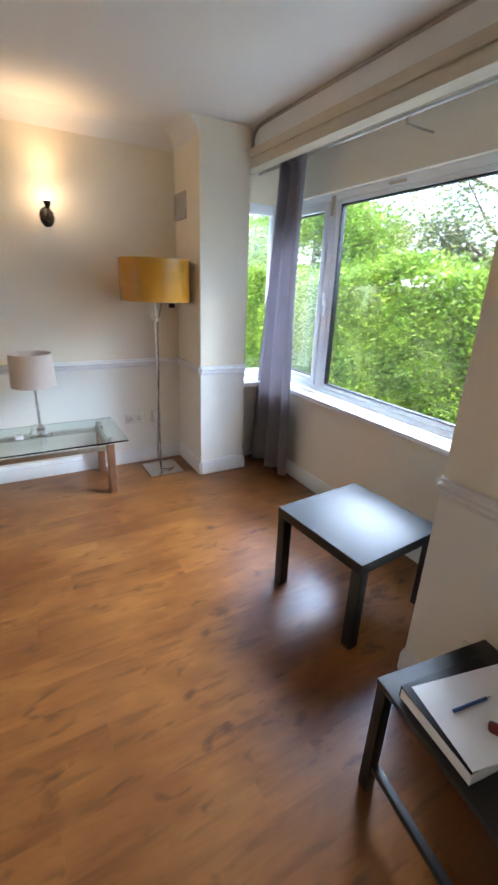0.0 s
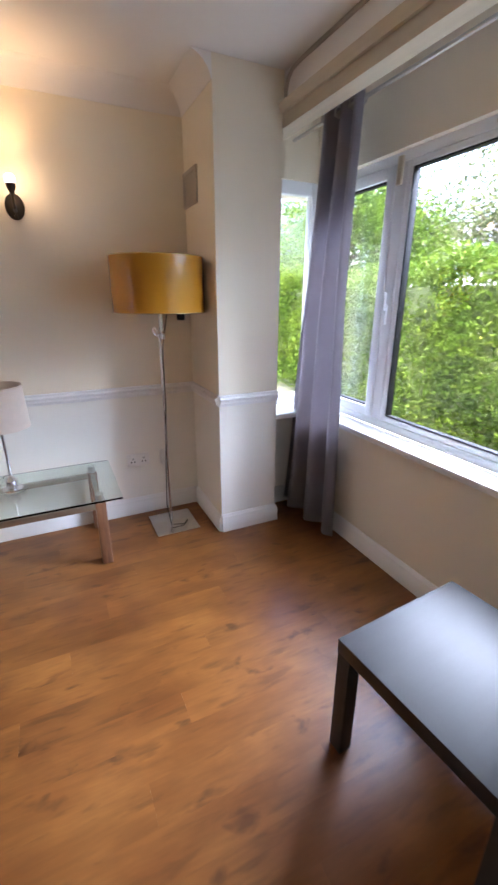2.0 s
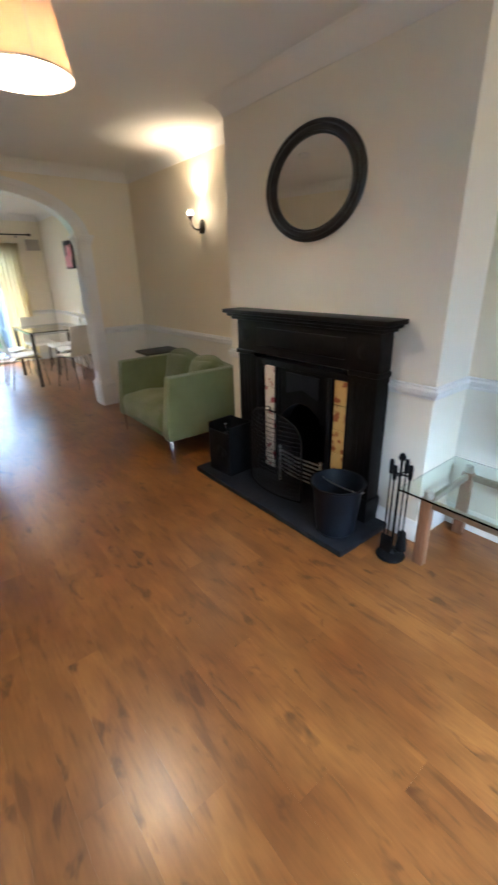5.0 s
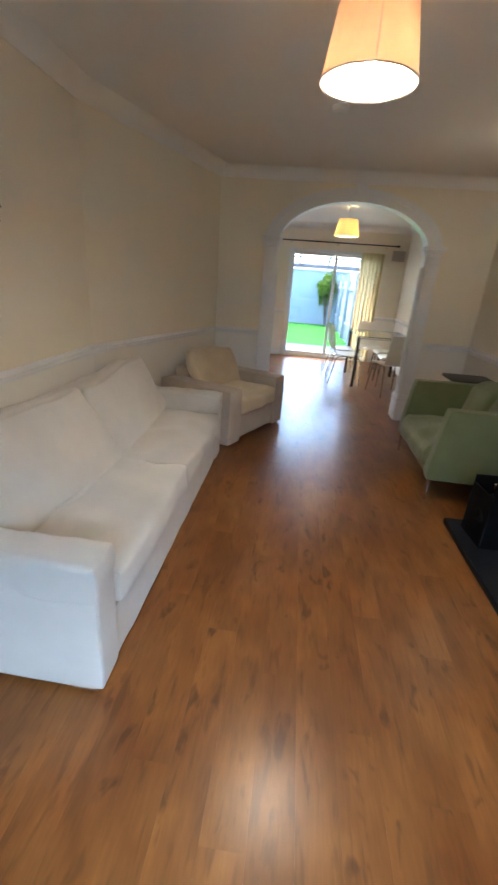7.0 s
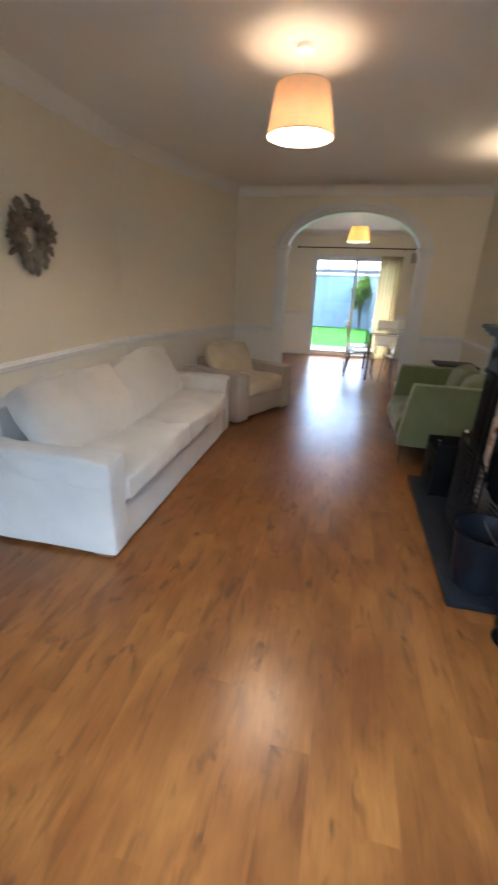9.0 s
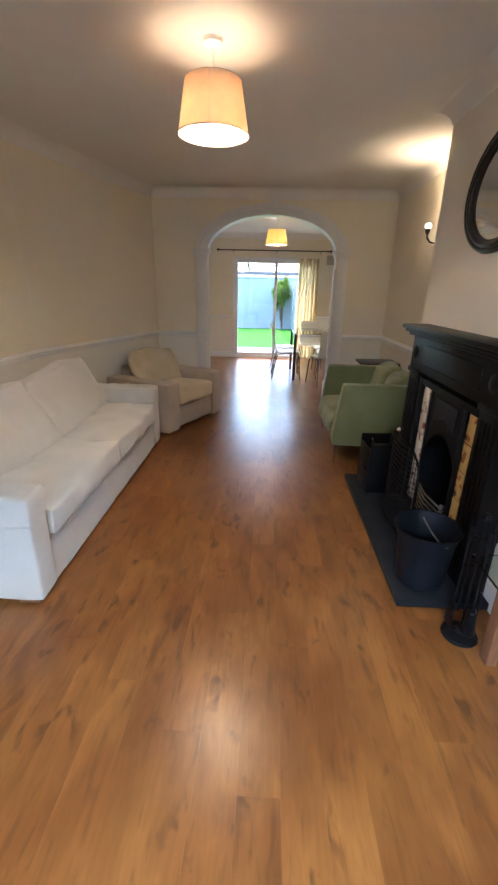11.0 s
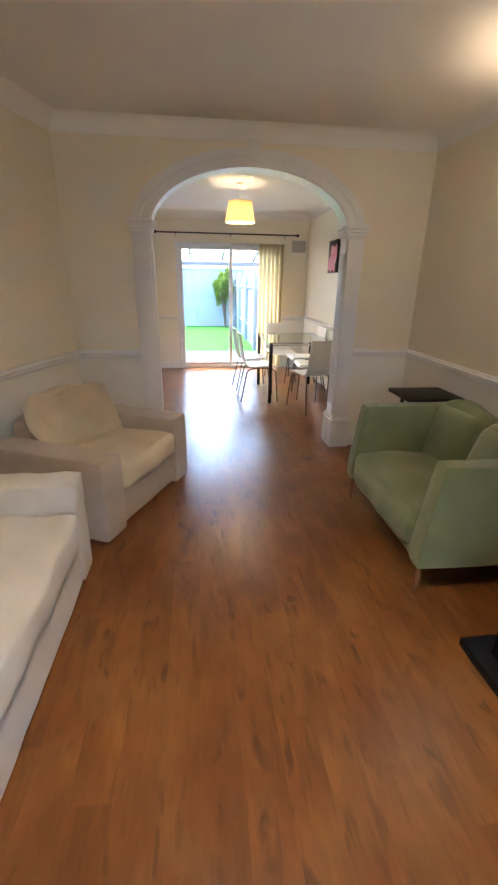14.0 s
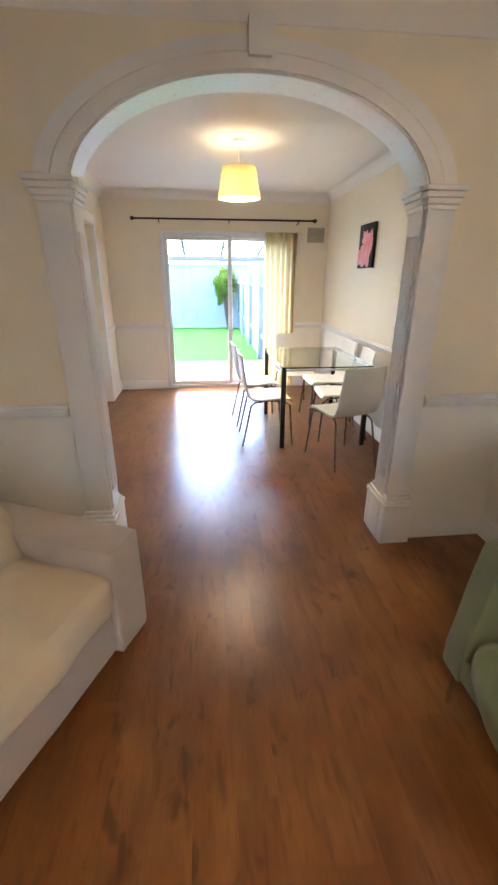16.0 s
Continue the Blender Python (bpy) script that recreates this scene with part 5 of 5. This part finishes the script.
hd = thing("hedge", "dense bright green laurel hedge in front of the bay window", "hedge")
hv, hf = leaves(80000, hedge_place, 0.068, 3)
o = leaf_mesh("hedge_leaves", hv, hf, LEAF, hd)
o["kind"] = "stuff"
core = bmesh.new()
box(core, (4.85, -2.4, -0.2), (5.55, 12.9, 1.55))
part("hedge_core", core, LEAFD, hd)


def tree(name, label, x, y, h, r, n, m, seed, size, crown=0.55, sparse=1.0):
    t = thing(name, label, "tree", pose(x, y, -0.22))
    rng = np.random.default_rng(seed)
    tips = []
    b = tube([(0, 0, 0), (0.05, 0.02, h * 0.25), (0.02, -0.05, h * 0.5), (0.1, 0.05, h * 0.8)], [0.16, 0.13, 0.10, 0.03], 10)
    part("trunk", b, BARK, t)
    for k in range(16):
        a, z = rng.uniform(0, 6.28), h * rng.uniform(0.22, 0.75)
        L = r * rng.uniform(0.6, 1.0) * (1.1 - 0.5 * z / h)
        e = Vector((L * math.cos(a), L * math.sin(a), z + h * rng.uniform(0.08, 0.25)))
        m1 = Vector((0.5 * e.x, 0.5 * e.y, z + 0.35 * (e.z - z)))
        part("limb", tube([(0.03, 0, z), m1, e], [0.06, 0.035, 0.012], 7), BARK, t)
        tips += [e, m1 * 0.4 + e * 0.6, m1]
    tips.append(Vector((0.1, 0.05, h * 0.95)))
    P = np.array([[*p] for p in tips])

    def place(rg, cnt):
        c = P[rg.integers(0, len(P), cnt)]
        cl = c + rg.normal(0, r * 0.11, (cnt, 3))
        return c + (cl - c) * np.array([1.1, 1.1, 0.8]) + rg.normal(0, r * 0.07, (cnt, 3))

    v, f = leaves(n, place, size, seed + 1)
    o = leaf_mesh("crown", v, f, m, t)
    o["kind"] = "stuff"
    return t


tree("tree", "leafy bright green tree behind the hedge", 8.2, 11.0, 4.3, 3.0, 36000, LEAFB, 12, 0.11)
tree("tree", "leafy bright green tree behind the hedge", 7.0, 16.0, 3.9, 2.6, 16000, LEAFB, 15, 0.13)
tree("tree", "tall dark tree with thin foliage over the hedge", 10.3, 6.3, 6.6, 3.2, 11500, LEAFD, 22, 0.10)
tree("tree", "tall dark tree with thin foliage over the hedge", 9.0, 2.6, 6.0, 2.6, 9000, LEAFD, 25, 0.10)

lp = thing("street_lamp", "grey metal street lamp post beyond the hedge", "street lamp", pose(12.5, 12.0, -0.22))
part("post", tube([(0, 0, 0), (0, 0, 3.9)], [0.07, 0.05], 10), mat("galvanised_post", (0.4, 0.44, 0.46), 0.5, 0.4), lp)
part("lamp_head", boxes(((-0.45, -0.08, 3.86), (0.05, 0.08, 3.95)), bevel=0.02), FENCE, lp)

ho = thing("house", "white rendered house with a grey slate roof across the road", "house", pose(26, 18.5, -0.22))
HW = mat("house_white_render", (0.66, 0.65, 0.62), 0.85, var=0.08, scale=1)
part("wall", boxes(((-3, -7, 0), (5, 7, 4.0))), HW, ho)
part("roof", prism([(-3.5, 4.0), (1.0, 6.4), (5.5, 4.0)], "y", -7.4, 7.4), mat("slate_roof", (0.16, 0.17, 0.19), 0.7, var=0.2, scale=3), ho)
part("chimney", boxes(((0.4, -3.6, 5.6), (1.2, -2.6, 7.6)), bevel=0.02), mat("red_brick_chimney", (0.36, 0.17, 0.11), 0.85, var=0.3, scale=6), ho)
for y in (-5, -1.8, 1.8, 5):
    for z in (0.9, 2.6):
        wdw = part("window", boxes(((-3.06, y - 0.6, z), (-3.0, y + 0.6, z + 1.0)), bevel=0.01), UPVC, ho)
        part("window_pane", boxes(((-3.08, y - 0.5, z + 0.08), (-3.062, y - 0.03, z + 0.92)), ((-3.08, y + 0.03, z + 0.08), (-3.062, y + 0.5, z + 0.92))), SEALBLACK, wdw)

# back garden
bw = thing("garden_wall", "pale rendered block wall at the end of the garden", "garden wall")
part("wall_face", boxes(((-17.7, -4.2, -0.22), (-17.5, 3.7, 1.86))), RENDER, bw)
part("coping", boxes(((-17.74, -4.2, 1.86), (-17.46, 3.7, 1.93)), bevel=0.01), RENDER, bw)
fe = thing("fence", "weathered grey timber fence along the lawn", "fence")
brd = None
for k in range(56):
    if brd is None:
        brd = mesh_of(boxes(((-0.072, -0.009, 0), (0.072, 0.009, 1.72)), bevel=0.003), "fence_board", FENCE, 40)
    o = new("fence_board", brd)
    o.parent = fe
    o.location = (-17.4 + k * 0.155, 3.30, -0.15)
for k in range(5):
    part("post", boxes(((-17.3 + k * 2.0, 3.20, -0.22), (-17.2 + k * 2.0, 3.285, 1.75)), bevel=0.004), RENDER, fe)
for z in (0.3, 1.3):
    part("rail", boxes(((-17.4, 3.255, z), (-8.8, 3.288, z + 0.07)), bevel=0.004), FENCE, fe)


def bush_place(rng, n):
    d = rng.normal(size=(n, 3))
    d /= np.linalg.norm(d, axis=1)[:, None]
    q = np.array([-17.05, 2.82, 1.30]) + d * np.array([0.30, 0.34, 0.55]) * (0.35 + 0.5 * np.abs(np.sin(d[:, 0] * 5) * np.cos(d[:, 1] * 4 + d[:, 2] * 3)) + rng.uniform(0, 0.5, n))[:, None]
    q[:, 1] += 0.25 * (q[:, 2] - 1.3)
    return q


bu = thing("garden_shrub", "bright green shrub in the corner of the garden", "shrub")
v, f = leaves(2600, bush_place, 0.11, 41)
leaf_mesh("foliage", v, f, LEAF, bu)["kind"] = "stuff"
b = bmesh.new()
for k in range(5):
    tube([(-17.0, 2.9, -0.2), (-17.0 + 0.04 * (k - 2), 2.9 - 0.03 * k, 0.6), (-17.0 + 0.08 * (k - 2), 2.95 - 0.06 * k, 1.4)], [0.03, 0.022, 0.01], 7, b)
part("stems", b, BARK, bu)

pg = thing("pergola", "grey lean-to pergola frame of timber rafters over the patio", "pergola")
PGW = mat("grey_weathered_timber", (0.15, 0.16, 0.17), 0.6, var=0.06)
POLY = mat("polycarbonate_sheet", (0.75, 0.80, 0.84), 0.3, var=0.03)
for k in range(6):
    y = 0.2 + 0.75 * k
    part("rafter", prism([(-8.43, 2.50), (-11.6, 1.98), (-11.6, 1.90), (-8.43, 2.42)], "y", y, y + 0.045), PGW, pg)
for k in range(5):
    x = -8.9 - 0.6 * k
    z = 2.50 - 0.164 * (-8.43 - x)
    part("batten", boxes(((x - 0.025, 0.1, z), (x + 0.025, 4.2, z + 0.03)), bevel=0.003), PGW, pg)
part("beam", boxes(((-11.68, 0.1, 1.80), (-11.6, 4.3, 1.90)), bevel=0.004), PGW, pg)
for y in (0.15, 3.95):
    part("post", boxes(((-11.68, y, -0.22), (-11.6, y + 0.08, 1.80)), bevel=0.004), PGW, pg)

# ---- floor planks ----
PLANK = bpy.data.materials.new("honey_oak_laminate")
PLANK.use_nodes = True
nt = PLANK.node_tree
bs = nt.nodes["Principled BSDF"]
tc = nt.nodes.new("ShaderNodeTexCoord")
oi = nt.nodes.new("ShaderNodeObjectInfo")
off = nt.nodes.new("ShaderNodeVectorMath")
off.operation = "MULTIPLY_ADD"
cx = nt.nodes.new("ShaderNodeCombineXYZ")
for k in range(3):
    nt.links.new(oi.outputs["Random"], cx.inputs[k])
nt.links.new(cx.outputs[0], off.inputs[0])
off.inputs[1].default_value = (37, 61, 17)
nt.links.new(tc.outputs["Object"], off.inputs[2])


def texture(scale, stretch, detail=5, dist=0.0):
    mp = nt.nodes.new("ShaderNodeMapping")
    mp.inputs["Scale"].default_value = stretch
    nt.links.new(off.outputs[0], mp.inputs[0])
    n = nt.nodes.new("ShaderNodeTexNoise")
    n.inputs["Scale"].default_value, n.inputs["Detail"].default_value, n.inputs["Distortion"].default_value = scale, detail, dist
    nt.links.new(mp.outputs[0], n.inputs[0])
    return n


def mixed(kind, fac, a, b):
    m = nt.nodes.new("ShaderNodeMix")
    m.data_type, m.blend_type = "RGBA", kind
    for sock, value in ((m.inputs[0], fac), (m.inputs[6], a), (m.inputs[7], b)):
        if isinstance(value, (float, int, tuple)):
            sock.default_value = value
        else:
            nt.links.new(value, sock)
    return m.outputs[2]


def ramp(src, p0, p1, c0=(0, 0, 0, 1), c1=(1, 1, 1, 1)):
    r = nt.nodes.new("ShaderNodeValToRGB")
    r.color_ramp.elements[0].position, r.color_ramp.elements[1].position = p0, p1
    r.color_ramp.elements[0].color, r.color_ramp.elements[1].color = c0, c1
    nt.links.new(src, r.inputs[0])
    return r.outputs[0]


grain = texture(9, (1.2, 10, 10), 8, 0.1)
cloud = texture(2.6, (1.0, 2.4, 2.4), 4, 0.5)
fleck = texture(11, (0.5, 2.6, 2.6), 3, 0.3)
knots = texture(5.6, (1.1, 2.2, 2.2), 3, 0.4)
geo = nt.nodes.new("ShaderNodeNewGeometry")
patch = nt.nodes.new("ShaderNodeTexNoise")
patch.inputs["Scale"].default_value, patch.inputs["Detail"].default_value = 2.2, 3
nt.links.new(geo.outputs["Position"], patch.inputs[0])
base = ramp(cloud.outputs[0], 0.28, 0.72, (0.155, 0.054, 0.013, 1), (0.270, 0.110, 0.028, 1))
base = mixed("MULTIPLY", 0.45, base, ramp(grain.outputs[0], 0.25, 0.75, (0.70, 0.62, 0.55, 1), (1.12, 1.1, 1.08, 1)))
base = mixed("MULTIPLY", 1.0, base, ramp(patch.outputs[0], 0.34, 0.66, (0.80, 0.74, 0.72, 1), (1.10, 1.14, 1.10, 1)))
base = mixed("MIX", ramp(fleck.outputs[0], 0.56, 0.70, (0, 0, 0, 1), (0.52, 0.52, 0.52, 1)), base, (0.085, 0.027, 0.008, 1))
base = mixed("MIX", ramp(knots.outputs[0], 0.62, 0.72, (0, 0, 0, 1), (0.72, 0.72, 0.72, 1)), base, (0.058, 0.016, 0.006, 1))
tone = nt.nodes.new("ShaderNodeMapRange")
tone.inputs["To Min"].default_value, tone.inputs["To Max"].default_value = 0.94, 1.05
nt.links.new(oi.outputs["Random"], tone.inputs[0])
hs = nt.nodes.new("ShaderNodeHueSaturation")
nt.links.new(tone.outputs[0], hs.inputs["Value"])
nt.links.new(base, hs.inputs["Color"])
nt.links.new(hs.outputs[0], bs.inputs["Base Color"])
rg = nt.nodes.new("ShaderNodeMapRange")
rg.inputs["To Min"].default_value, rg.inputs["To Max"].default_value = 0.279, 0.300
nt.links.new(cloud.outputs[0], rg.inputs[0])
nt.links.new(rg.outputs[0], bs.inputs["Roughness"])
bs.inputs["Specular IOR Level"].default_value = 0.50

PW, PL = 0.13, 1.29
fl_ = thing("floor", "honey brown oak-effect laminate plank floor", "floor", kind="structure")


def plank_mesh(x0, x1):
    bm = bmesh.new()
    box(bm, (x0, 0.00004, -0.012), (x1, PW - 0.00004, 0.0))
    return mesh_of(bm, "plank", PLANK, False)


shared = {}
row = 0
y = BEND[1] - 0.06
while y < NORTH + 0.02:
    start = -8.17 - ((row * 0.43) % 1.0) * PL
    x = start
    while x < 2.14:
        a, c = max(x, -8.17), min(x + PL, 2.14)
        if c - a > 0.03:
            key = round(c - a, 3)
            if key not in shared:
                shared[key] = plank_mesh(0.00004, c - a - 0.00004)
            o = new("plank", shared[key])
            o.parent = fl_
            o.location = (a, y, 0)
        x += PL
    y += PW
    row += 1
